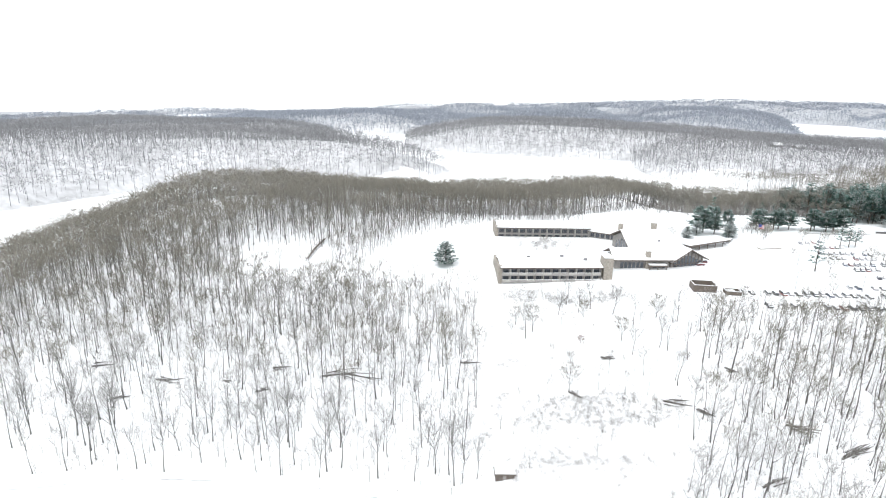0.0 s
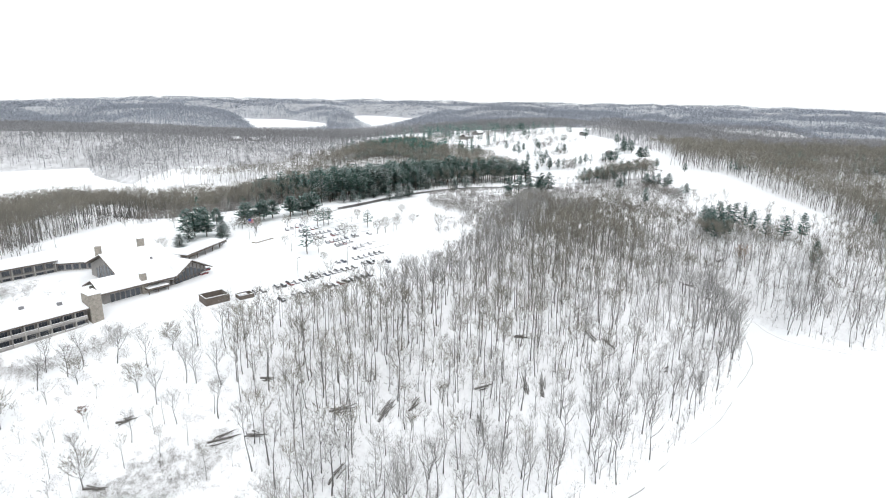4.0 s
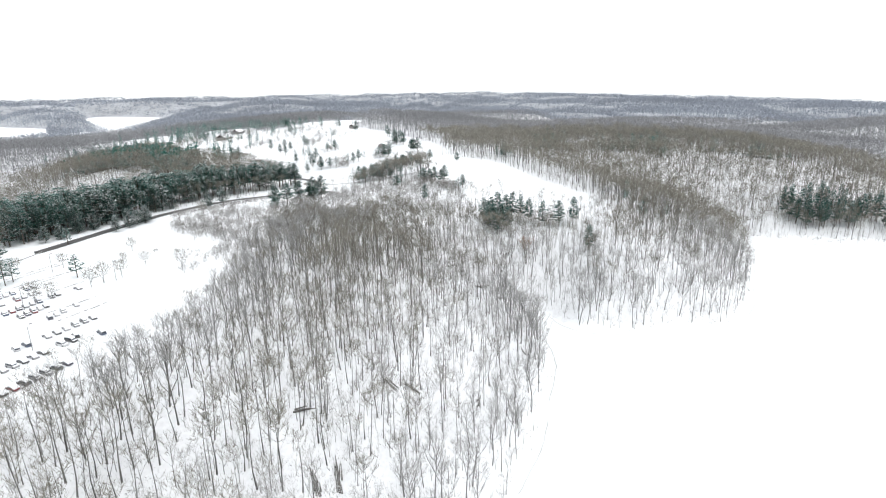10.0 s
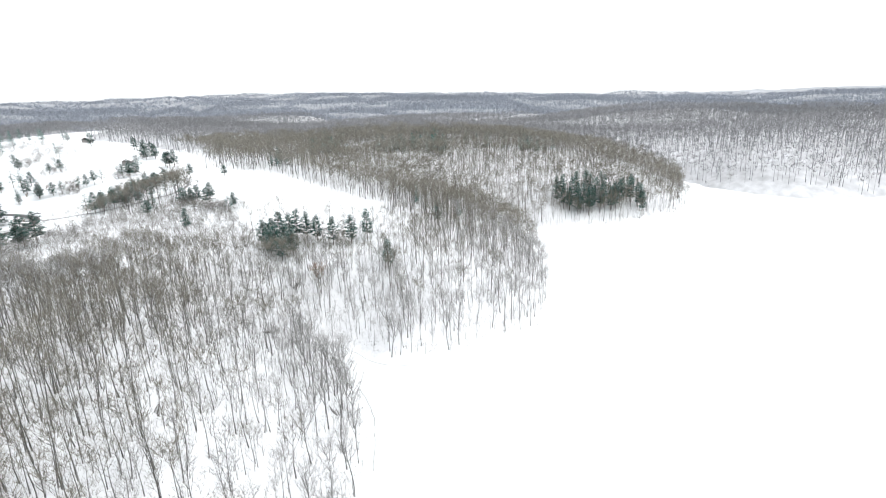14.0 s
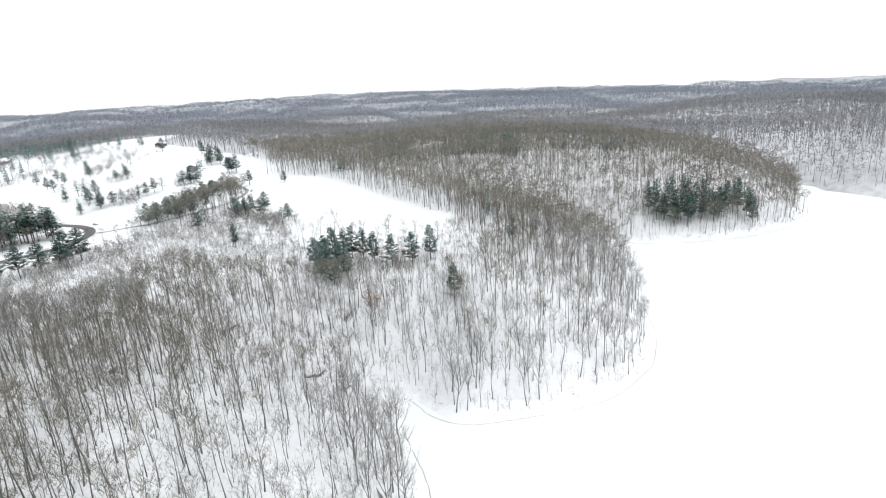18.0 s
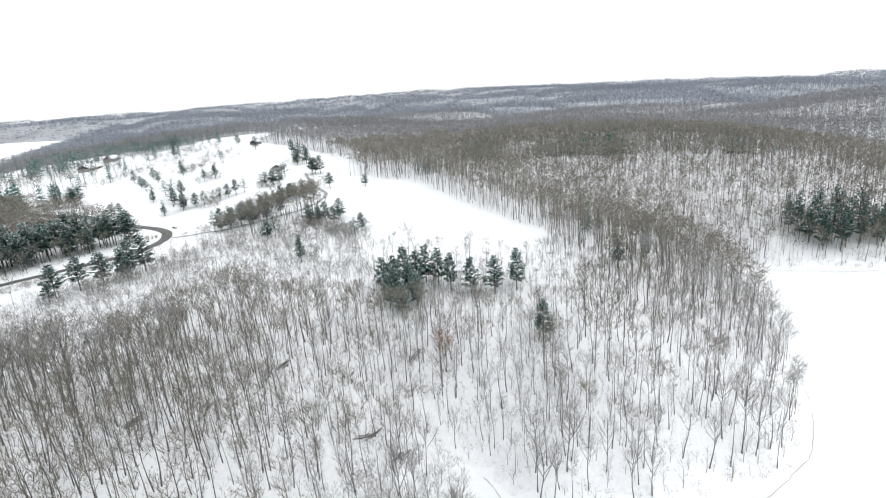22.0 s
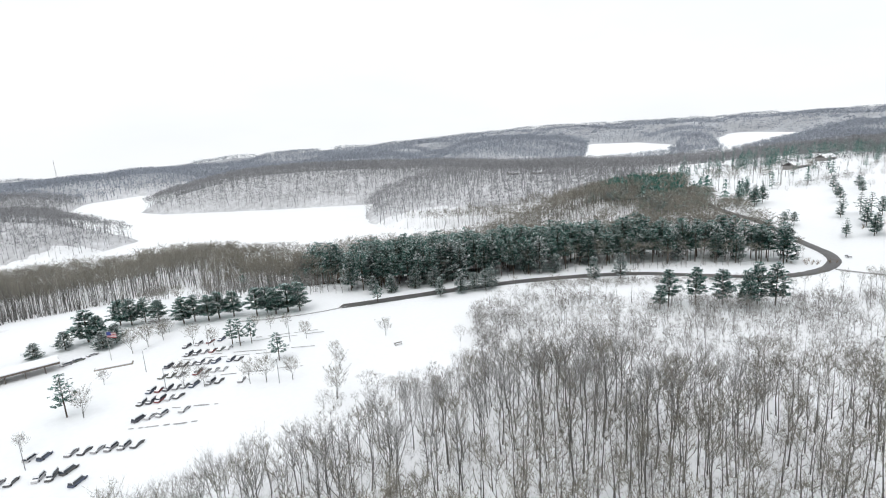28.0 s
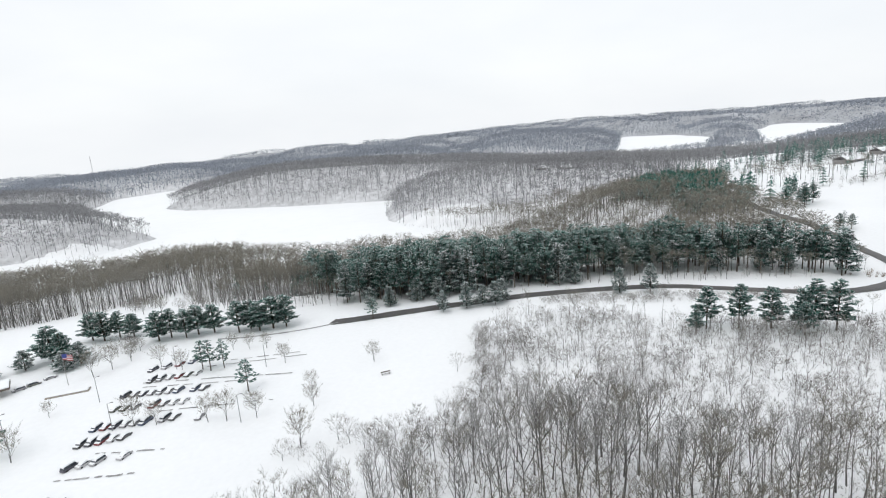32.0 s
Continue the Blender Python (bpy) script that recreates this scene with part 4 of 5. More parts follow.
for x, y, h in ((404, 113, 13), (410, 110, 14.5), (408, 104, 14), (413, 101, 14), (400, 106, 13), (411, 95, 13.5), (396, 110, 12), (407, 89, 13), (404, 80, 13.5), (404, 70, 13.5), (406, 61, 14), (376, 50, 12.5), (428, 166, 11), (394, 101, 12), (398, 114, 13), (404, 118, 12.5), (388, 106, 12), (392, 112, 12), (432, 18, 12), (457, 2, 11)):
    plant_pine(x, y, h, PINES_DARK, "tall green pine at the edge of the snowy field", "pines by the field")
HILL_PINES_NEAR = [(487, 249, 10), (485, 243, 11), (487, 238, 11), (491, 233, 10), (493, 226, 9), (497, 219, 9), (505, 213, 9), (518, 208, 8), (535, 208, 8), (552, 211, 8), (586, 212, 9), (590, 185, 7), (631, 273, 10), (649, 250, 11), (655, 256, 10), (713, 286, 12), (705, 292, 11), (720, 300, 12), (546, 311, 8), (550, 303, 8), (553, 298, 8)]
HILL_PINES_FAR = [(559, 288, 8), (565, 285, 8), (571, 282, 9), (580, 280, 8), (562, 331, 10), (558, 326, 9), (601, 383, 8), (646, 430, 9), (533, 358, 7), (559, 415, 10), (565, 420, 9), (572, 430, 10), (577, 452, 9), (634, 349, 8), (645, 345, 9), (598, 271, 9), (607, 269, 10), (612, 266, 9), (825, 401, 12), (738, 393, 10), (745, 400, 11)]
HILL_PINES_SCATTERED = [(827, 490, 11), (789, 487, 10), (875, 548, 12), (843, 562, 12), (465, 151, 8), (489, 172, 8), (483, 184, 9), (488, 181, 8), (494, 171, 7), (538, 321, 6), (562, 347, 7), (459, 199, 8), (464, 197, 9), (640, 400, 8), (670, 395, 8), (690, 410, 9), (660, 420, 8), (900, 470, 11), (880, 455, 10)]
for x, y, h in HILL_PINES_NEAR + HILL_PINES_FAR + HILL_PINES_SCATTERED:
    plant_pine(x, y, h, PINES_DARK if pine_rng.random() > 0.4 else PINES_THIN, "small pine on the open snowy hill", "pines on the open hill")
for k in range(24):
    f = (k + pine_rng.uniform(0, 0.8)) / 24
    x, y = 490 + 76 * f, 246 - 20 * f ** 0.7 + pine_rng.uniform(-4.5, 4.5)
    plant_pine(x, y, pine_rng.uniform(6.5, 9.5), PINES_DARK, "dark pine in a thick row on the open hill", "pines in a row on the hill")
for x, y, h in ((566, 437, 9), (562, 424, 9), (571, 421, 10), (557, 430, 8), (529, 357, 7), (534, 354, 6.5), (616, 399, 8), (569, 352, 9), (540, 323, 8), (576, 346, 10), (581, 343, 10), (550, 313, 9), (676, 365, 7), (789, 337, 11), (779, 330, 10), (760, 315, 11), (748, 303, 11), (737, 296, 10), (653, 247, 12), (648, 252, 11), (641, 275, 10), (579, 334, 9), (602, 267, 9), (596, 274, 8), (488, 187, 9), (494, 179, 9), (499, 172, 9), (490, 182, 8), (474, 150, 8)):
    plant_pine(x, y, h, PINES_DARK if pine_rng.random() > 0.3 else PINES_THIN, "small pine on the open snowy hill", "pines on the open hill")
for k in range(40):
    x, y = 525 + pine_rng.uniform(0, 26), -92 - 74 * k / 40 + pine_rng.uniform(-1.5, 1.5)
    if not 30 <= k <= 32:
        plant_pine(x, y, pine_rng.uniform(19, 25), PINES_DARK, "dark green pine in a stand on the far shore", "pines on the far shore")


def far_pine(seed):
    """A plainer pine for farther off: a stem and six ragged tiers of drooping boughs."""
    random.seed(seed)
    near = Tris()
    near.spike((0, 0, 0), (0, 0, 0.9), 0.02, 0, 3)
    for k in range(6):
        h, reach = 0.2 + 0.14 * k, 0.25 * (1 - k / 6.4) + 0.02
        for j in range(6):
            a = 6.283 * j / 6 + k * 0.6 + random.uniform(-0.3, 0.3)
            ln, half = reach * random.uniform(0.6, 1.25), random.uniform(0.3, 0.5)
            n = len(near.v)
            drop = random.uniform(-0.03, 0.05)
            near.v += [Vector((0, 0, h + 0.1)), Vector((math.cos(a - half) * ln, math.sin(a - half) * ln, h + drop)), Vector((math.cos(a + half) * ln, math.sin(a + half) * ln, h + drop))]
            near.t.append((n, n + 1, n + 2))
            near.m.append(1)
    return near.arrays()


FP = [far_pine(800 + k) for k in range(6)]
fx, fy, rng = [], [], np.random.RandomState(82)
STANDS_NEAR = [(528, 512, 24, 50, 230), (508, 450, 14, 14, 50), (625, 672, 40, 40, 40), (692, 109, 14, 18, 30), (735, 110, 26, 16, 24), (690, 30, 16, 24, 34), (683, -8, 14, 14, 24), (720, 0, 20, 24, 16), (676, -109, 14, 22, 18), (700, -60, 14, 16, 8), (640, 150, 10, 10, 7), (760, 640, 80, 30, 60)]
STANDS_FAR = [(900, 720, 160, 50, 110), (600, 610, 50, 30, 30), (1150, 760, 200, 60, 70), (900, 575, 40, 50, 34), (865, 620, 16, 30, 16), (590, 463, 12, 8, 8), (590, 583, 20, 8, 8), (1330, 250, 160, 30, 40), (760, 520, 120, 60, 16), (240, 395, 30, 14, 16), (491, 26, 2, 2, 2)]
for cx, cy, rx, ry, n in STANDS_NEAR + STANDS_FAR:
    fx += list(cx + rng.normal(0, 0.6, n) * rx)
    fy += list(cy + rng.normal(0, 0.6, n) * ry)
fx, fy = np.array(fx), np.array(fy)
spread_plants("far_pines", FP, fx, fy, height(fx, fy) - 0.2, np.where(np.arange(len(fx)) < 280, rng.uniform(17, 23, len(fx)), rng.uniform(11, 18, len(fx))), [PINEBARK, NEEDLE], "dark green pines among farther woods and fields", "trees", 83)

# lone bare trees on the open ground, and one oak that kept its rusty leaves
def bushy_tree(seed):
    v, t, m = bare_tree(2, 0.4, 0.26, seed, 2.0)
    v2, t2, m2 = puff(seed, 190, 0.0072, 0.24, 0.42)
    return np.concatenate([v, v2]), np.concatenate([t, t2 + len(v)]), np.concatenate([m, m2])


lone_models = [tree_parts(*bushy_tree(900 + k), 10.0, TWIG) for k in range(5)]
lone_rng = random.Random(91)
for x, y, h in ((189, 280, 8), (197, 275, 7), (194, 239, 9), (200, 238, 7), (214, 235, 8), (219, 234, 9), (227, 233, 8), (241, 246, 6), (242, 235, 7), (240, 214, 10), (231, 269, 7), (211, 288, 6), (217, 286, 6), (223, 285, 6), (168, 279, 10), (172, 284, 9), (260, 260, 7), (167, 252, 5), (169, 229, 9), (44, 166, 11), (36, 196, 12), (56, 200, 9), (80, 190, 10), (52, 262, 6), (120, 280, 8), (30, 200, 8), (66, 184, 10), (338, 282, 9), (176, 290, 7), (160, 214, 5), (150, 330, 9), (170, 345, 10), (182, 350, 9), (160, 352, 8)):
    e = thing("bare_tree", x, y, ground_z(x, y) - 0.1, lone_rng.uniform(0, 360), "leafless spreading tree standing alone in open snow", "tree", "lone bare trees")
    e.scale = (h / 10.0,) * 3
    for name, me in lone_models[lone_rng.randrange(5)]:
        new(name, me).parent = e


for x, y, h in ((46, 174, 9), (68, 177, 11), (69, 168, 11), (77, 177, 13), (79, 175, 12), (58, 171, 10), (33, 193, 14), (47, 203, 11), (51, 208, 12), (55, 204, 11), (60, 206, 11), (67, 199, 13), (78, 162, 13), (72, 190, 12), (86, 186, 14), (92, 180, 15), (84, 170, 14)):
    e = thing("bare_tree", x, y, ground_z(x, y) - 0.1, lone_rng.uniform(0, 360), "thin leafless tree on the snowy slope below the lodge", "tree", "thin trees below the lodge")
    e.scale = (h / 19.5 * 1.25, h / 19.5 * 1.25, h / 19.5)
    for name, me in models[lone_rng.randrange(len(models))]:
        new(name, me).parent = e


def leafy_oak(x, y, tall, leaf, label, count=1100):
    e = thing("oak_tree", x, y, ground_z(x, y), 20, label, "tree")
    v, t, m = bare_tree(2, 0.3, 0.3, 930)
    for name, me in tree_parts(v, t, m, tall):
        new(name, me).parent = e
    leaves = Tris()
    rg = random.Random(5)
    tips = v[np.unique(t[m >= 1])]
    for k in range(count):
        p = Vector(tips[rg.randrange(len(tips))].tolist()) * tall
        d = Vector((rg.uniform(-1, 1), rg.uniform(-1, 1), rg.uniform(-0.6, 0.4))).normalized() * rg.uniform(0.25, 0.5)
        u = d.orthogonal().normalized() * 0.12
        n = len(leaves.v)
        leaves.v += [p, p + d * 0.5 + u, p + d, p + d * 0.5 - u]
        leaves.t += [(n, n + 1, n + 2), (n, n + 2, n + 3)]
        leaves.m += [0, 0]
    lv, lt, lm = leaves.arrays()
    new("leaves", numpy_mesh("leaves", lv, lt, [leaf])).parent = e


leafy_oak(360, 84, 15, RUST, "oak still holding rust-brown dead leaves")
leafy_oak(52, 186, 4.5, WITHER, "small tree with withered dull brown leaves", 150)


# ---- fallen trees and brush piles in the woods ----
def fallen(x, y, length, turn, pieces, label):
    rg = random.Random(int(x * 7 + y))
    e = thing("fallen_tree", x, y, ground_z(x, y), turn, label, "fallen tree", "fallen trees")
    c, s = math.cos(radians(turn)), math.sin(radians(turn))

    def z_at(px, py):
        return ground_z(x + px * c - py * s, y + px * s + py * c) - ground_z(x, y)
    for k in range(pieces):
        ln, off, bend = length * (1 if k == 0 else rg.uniform(0.3, 0.7)), rg.uniform(-1.2, 1.2) if k else 0, rg.uniform(-0.25, 0.25) if k else 0.03
        x0 = -ln / 2 + (rg.uniform(-0.25, 0.25) * length if k else 0)
        pts = [(x0 + ln * f, off + bend * ln * f + rg.uniform(-0.1, 0.1), 0) for f in (0, 0.35, 0.7, 1)]
        pts = [(a, b, z_at(a, b) + 0.28 + 0.16 * (k % 3)) for a, b, _ in pts]
        part("trunk" if k == 0 else "branch", tube(pts, [0.34, 0.3, 0.22, 0.08] if k == 0 else [0.2, 0.17, 0.12, 0.04], 6), LOG, e)


LOGS_WEST = [(-94, 177, 9, 5, 4), (-74, 177, 3, 0, 2), (-30, 177, 20, -5, 5), (-56, 182, 6, 0, 2), (12, 182, 7, 0, 4), (76, 156, 8, -32, 6), (83, 151, 5, -40, 4), (107, 142, 8, -25, 6), (116, 132, 9, 12, 7), (46, 164, 5, -35, 3), (-107, 168, 6, 10, 3), (164, 105, 9, 30, 6), (205, 107, 7, 60, 5), (159, 109, 8, 45, 5), (207, 100, 6, 80, 4), (146, 117, 6, -30, 4), (316, 75, 5, 20, 5), (316, 147, 10, 25, 6)]
LOGS_EAST = [(341, 140, 10, 10, 5), (347, 138, 7, -15, 5), (327, 103, 11, 150, 4), (324, 92, 9, 160, 4), (365, 96, 7, 165, 3), (178, 122, 6, -40, 5), (246, 118, 5, 15, 4), (135, 110, 6, 40, 4), (-120, 182, 7, 10, 3), (220, 80, 6, 0, 4), (270, 72, 5, 30, 3), (300, 158, 8, 15, 5), (-60, 172, 5, 8, 3), (60, 178, 5, -30, 3), (96, 164, 4, -38, 3), (124, 128, 6, 10, 4), (92, 128, 7, 15, 4)]
for x, y, ln, turn, n in LOGS_WEST + LOGS_EAST:
    fallen(x, y, ln * 1.1, turn, n + 1, "dark fallen trunk with broken branches lying in snow")


# ---- parked cars ----
def car_body(kind):
    """Side outline drawn across the car's width, with rounded shoulders."""
    ln, roof = {"sedan": (4.6, 1.42), "suv": (4.7, 1.75), "van": (5.2, 1.95)}[kind]
    h = ln / 2
    low = [(-h, 0.35), (-h + 0.05, 0.85), (-h + 0.9, 0.95), (h - 0.15, 0.86), (h, 0.6), (h - 0.02, 0.33), (h - 0.5, 0.27), (-h + 0.4, 0.27)]
    if kind == "sedan":
        cab = [(-h + 0.95, 0.93), (-h + 1.75, roof), (h - 1.5, roof), (h - 0.75, 0.93)]
    else:
        cab = [(-h + 0.9, 0.93), (-h + 1.5, roof), (h - 0.45, roof), (h - 0.15, 0.93)]
    return ln, roof, low, cab


def make_car(kind, label):
    ln, roof, low, cab = car_body(kind)
    e = thing("car", 0, 0, 0, 0, label, "car", "cars in the parking lot")
    bm = prism(low, -0.88, 0.88)
    bmesh.ops.bevel(bm, geom=[q for q in bm.edges], offset=0.06, segments=1, affect="EDGES")
    part("body", bm, CARPAINT, e)
    bm = prism(cab, -0.76, 0.76)
    for v in bm.verts:
        if v.co.z > 1.2:
            v.co.y *= 0.84
    part("glasshouse", bm, GLASS, e, "dark car windows")
    bm = prism([(cab[0][0] + 0.1, 0.99), (cab[1][0] - 0.05, roof + 0.05), (cab[1][0] + 0.2, roof + 0.2), (cab[2][0] - 0.2, roof + 0.2), (cab[2][0] + 0.06, roof + 0.02), (cab[3][0] - 0.1, 1.0), (cab[2][0] - 0.1, roof - 0.22), (cab[1][0] + 0.1, roof - 0.22)], -0.78, 0.78)
    bmesh.ops.bevel(bm, geom=[q for q in bm.edges], offset=0.05, segments=1, affect="EDGES")
    part("roof_snow", bm, SNOW, e, "layer of snow on the roof")
    bm = prism([(low[1][0] + 0.12, 0.9), (low[1][0] + 0.2, 1.01), (cab[0][0] + 0.02, 1.06), (cab[0][0] + 0.1, 0.94)], -0.84, 0.84)
    part("bonnet_snow", bm, SNOW, e, "snow on the bonnet")
    if kind == "sedan":
        bm = prism([(cab[3][0] - 0.05, 0.94), (cab[3][0], 1.05), (low[3][0] - 0.08, 1.02), (low[3][0], 0.9)], -0.84, 0.84)
        part("boot_snow", bm, SNOW, e, "snow on the boot lid")
    for x in (-ln * 0.31, ln * 0.3):
        for y in (-0.84, 0.84):
            part("wheel", tube([(x, y - 0.1, 0.33), (x, y + 0.1, 0.33)], [0.33, 0.33], 9), RUBBER, e)
    e.scale = (0.86, 0.86, 0.86)
    return e


car_models = [make_car("sedan", "parked sedan under a layer of snow"), make_car("suv", "parked sport utility car under a layer of snow"), make_car("sedan", "parked saloon car half buried in snow"), make_car("van", "parked van with snow on its roof")]
car_rng = random.Random(19)
spots = []


def car_row(x0, y0, x1, y1, count, turn, missing=()):
    for k in range(count):
        if k not in missing:
            f = k / max(1, count - 1)
            spots.append((x0 + (x1 - x0) * f, y0 + (y1 - y0) * f, turn))


car_row(112, 202.5, 173, 198.5, 22, 84, (1, 4, 19))
car_row(121, 190.5, 161, 186.5, 15, 84, (1, 5, 6))
car_row(164, 209.3, 189, 207.3, 9, 70, (2,))
car_row(185.5, 222, 197, 223.5, 5, 62, (3,))
car_row(183.5, 232.5, 193.5, 233.5, 5, 66)
car_row(184, 240.5, 204, 240.5, 9, 66, (6,))
car_row(185, 251, 204, 250, 8, 66, (3,))
car_row(185, 260, 208, 257.5, 10, 66, (7,))
car_row(189.5, 269, 203, 270, 6, 68)
car_row(187, 278, 199, 281, 4, 66)
spots += [(211, 238.5, 80), (150, 279, 40), (153, 283, 40), (147, 276, 40), (165, 317, 20), (506, 291, 65), (120, 242, 10), (117, 238, 15), (176, 200, 60), (180, 194, 70)]
for k, (x, y, turn) in enumerate(spots):
    z = ground_z(x, y) + (0.33 if k == len(spots) - 5 else -0.16)
    m = pose(x, y, z, 0, 0, turn + car_rng.uniform(-4, 4) + (180 if car_rng.random() < 0.3 else 0))
    if k < len(car_models):
        car_models[k].matrix_basis = m @ Matrix.Diagonal((0.86, 0.86, 0.86, 1))
    else:
        copy_thing(car_models[car_rng.choice((0, 0, 1, 1, 2, 2, 3) if k % 9 else (1, 3))], m)


# ---- the lodge ----
def gable_roof(x0, x1, y0, y1, eave, ridge, thick=0.45, along="x"):
    """A roof slab of two slopes."""
    if along == "x":
        bm = prism([(y0, eave), ((y0 + y1) / 2, ridge), (y1, eave), (y1, eave - thick), ((y0 + y1) / 2, ridge - thick), (y0, eave - thick)], x0, x1)
        bmesh.ops.transform(bm, matrix=Matrix(((0, 1, 0, 0), (1, 0, 0, 0), (0, 0, 1, 0), (0, 0, 0, 1))), verts=bm.verts)
    else:
        bm = prism([(x0, eave), ((x0 + x1) / 2, ridge), (x1, eave), (x1, eave - thick), ((x0 + x1) / 2, ridge - thick), (x0, eave - thick)], y0, y1)
    bmesh.ops.recalc_face_normals(bm, faces=bm.faces)
    return bm


def snow_roof(e, x0, x1, y0, y1, eave, ridge, along="x"):
    """Timber deck with a thick rounded blanket of snow on it."""
    part("roof", gable_roof(x0, x1, y0, y1, eave, ridge, 0.3, along), TIMBER, e, "dark timber roof edge")
    bm = gable_roof(x0 + 0.15, x1 - 0.15, y0 + 0.15, y1 - 0.15, eave + 0.4, ridge + 0.42, 0.39, along)
    bmesh.ops.bevel(bm, geom=[q for q in bm.edges if q.calc_length() > 1], offset=0.12, segments=2, affect="EDGES")
    part("roof_snow", bm, SNOW, e, "thick white snow covering the roof")


def window(e, x, y, z, w, h, panes=2, out=-1, side=False, name="window"):
    """A framed window in a wall that faces -y (or -x when side)."""
    def put(x0, x1, y0, y1, z0, z1):
        return box(y0, y1, x0, x1, z0, z1) if side else box(x0, x1, y0, y1, z0, z1)
    depth = 0.12 * out
    lo, hi = min(0, depth), max(0, depth)
    bm = bmesh.new()
    t = 0.09
    for b in ((x, x + w, z, z + t), (x, x + w, z + h - t, z + h), (x, x + t, z + t, z + h - t), (x + w - t, x + w, z + t, z + h - t)):
        q = put(b[0], b[1], y + lo, y + hi, b[2], b[3])
        me = bpy.data.meshes.new("tmp")
        q.to_mesh(me)
        q.free()
        bm.from_mesh(me)
        bpy.data.meshes.remove(me)
    f = part(name, bm, FRAME, e)
    pw = (w - 2 * t) / panes
    for k in range(panes):
        part("pane", put(x + t + k * pw + 0.03, x + t + (k + 1) * pw - 0.03, y + lo * 0.6, y + hi * 0.6, z + t + 0.01, z + h - t - 0.01), GLASS, f)


def guest_wing(x, y, z, turn, length, depth, bays, label, rails=True):
    e = thing("lodge_wing", x, y, z, turn, label, "building")
    part("wall", box(0, length, 1.4, depth, -3.5, 6.1), SIDING, e)
    part("floor_slab", box(-0.1, length + 0.1, 0, 1.39, 2.78, 3.0), FRAME, e)
    part("floor_slab", box(-0.1, length + 0.1, 0, 1.39, -0.25, 0.0), FRAME, e)
    bay = length / bays
    for k in range(bays + 1):
        part("partition", box(max(0, k * bay - 0.12), min(length, k * bay + 0.12), 0.05, 1.39, 0.01, 5.8), PLASTER if k % 2 else SIDING, e)
    for k in range(bays):
        for s in (0, 1):
            zz = 3.0 * s
            window(e, k * bay + 0.5, 1.39, zz + 0.25, bay - 1.0, 2.1, 3)
            if rails:
                part("railing", box(k * bay + 0.13, (k + 1) * bay - 0.13, 0.02, 0.09, zz + 0.15, zz + 1.0), FRAME if (k + s) % 3 else PLASTER, e, "grey balcony railing")
                part("railing_snow", box(k * bay + 0.14, (k + 1) * bay - 0.14, 0.0, 0.16, zz + 1.01, zz + 1.13), SNOW, e)
    snow_roof(e, -0.9, length + 0.9, -0.25, depth + 0.7, 6.2, 7.7)
    part("end_wall", box(-1.5, -0.01, 0.6, depth, -3.5, 7.0), STONE, e, "tan stone end wall")
    return e


def bare_box(e, name, *b, mat=None, label="", bevel=0.0):
    return part(name, box(*b, bevel=bevel), mat, e, label)


south = guest_wing(26.5, 221.1, 37.6, 2.5, 42, 17, 12, "two-storey lodge guest wing with balconies and snowy roof")
tower = bare_box(south, "stair_tower", 42.9, 46.6, -0.6, 5.4, -3.5, 10.6, mat=STONE, label="tan stone stair tower")
bare_box(south, "tower_cap", 42.7, 46.8, -0.8, 5.6, 10.61, 11.0, mat=SNOW, label="snow on the tower", bevel=0.1)
for k, (vx, vy) in enumerate(((12, 9.5), (27, 11), (36, 6))):
    bare_box(south, "roof_vent", vx, vx + 1.4, vy, vy + 0.8, 7.0, 8.6, mat=METAL)
north = guest_wing(31, 284.5, 39.6, 0.0, 48, 16, 13, "two-storey rear guest wing with stone gable and snowy roof", False)

link = thing("lodge_link", 79.2, 286, 40.8, -32, "low glazed link between the guest wing and hall", "building")
bare_box(link, "wall", 0, 17, 0.4, 6, -2, 3.2, mat=SIDING)
for k in range(6):
    window(link, 0.7 + k * 2.7, 0.39, 0.5, 2.2, 2.3, 2)
bare_box(link, "chimney", 14.0, 16.2, 3.0, 5.0, -1, 8.6, mat=STONE, label="tan stone chimney", bevel=0.06)
snow_roof(link, -1, 18, -0.8, 6.8, 3.4, 4.4)

hall = thing("lodge_hall", 87, 241, 37.7, 1.5, "great hall of the lodge under a steep snowy roof", "building")
bm = prism([(0.6, -2), (0.6, 8.2), (15, 14.0), (29.4, 8.2), (29.4, -2)], 0.8, 21.5)
bmesh.ops.transform(bm, matrix=Matrix(((0, 1, 0, 0), (1, 0, 0, 0), (0, 0, 1, 0), (0, 0, 0, 1))), verts=bm.verts)
bmesh.ops.recalc_face_normals(bm, faces=bm.faces)
part("wall", bm, SIDING, hall)
snow_roof(hall, -1.2, 22.6, -0.6, 30.6, 8.3, 14.6)
for k in range(6):
    window(hall, 5 + k * 3.3, 0.79, 3.0, 2.8, 4.6 + 1.3 * (2.5 - abs(k - 2.5)), 2, side=True)
bare_box(hall, "chimney", 15.0, 17.2, 17.0, 19, 10, 17.6, mat=STONE, label="broad tan stone chimney", bevel=0.06)
bare_box(hall, "chimney_cap", 14.8, 17.4, 16.8, 19.2, 17.61, 17.9, mat=SNOW, bevel=0.06)
bare_box(hall, "roof_vent", 14, 14.7, 6, 6.7, 10.5, 12.2, mat=METAL)

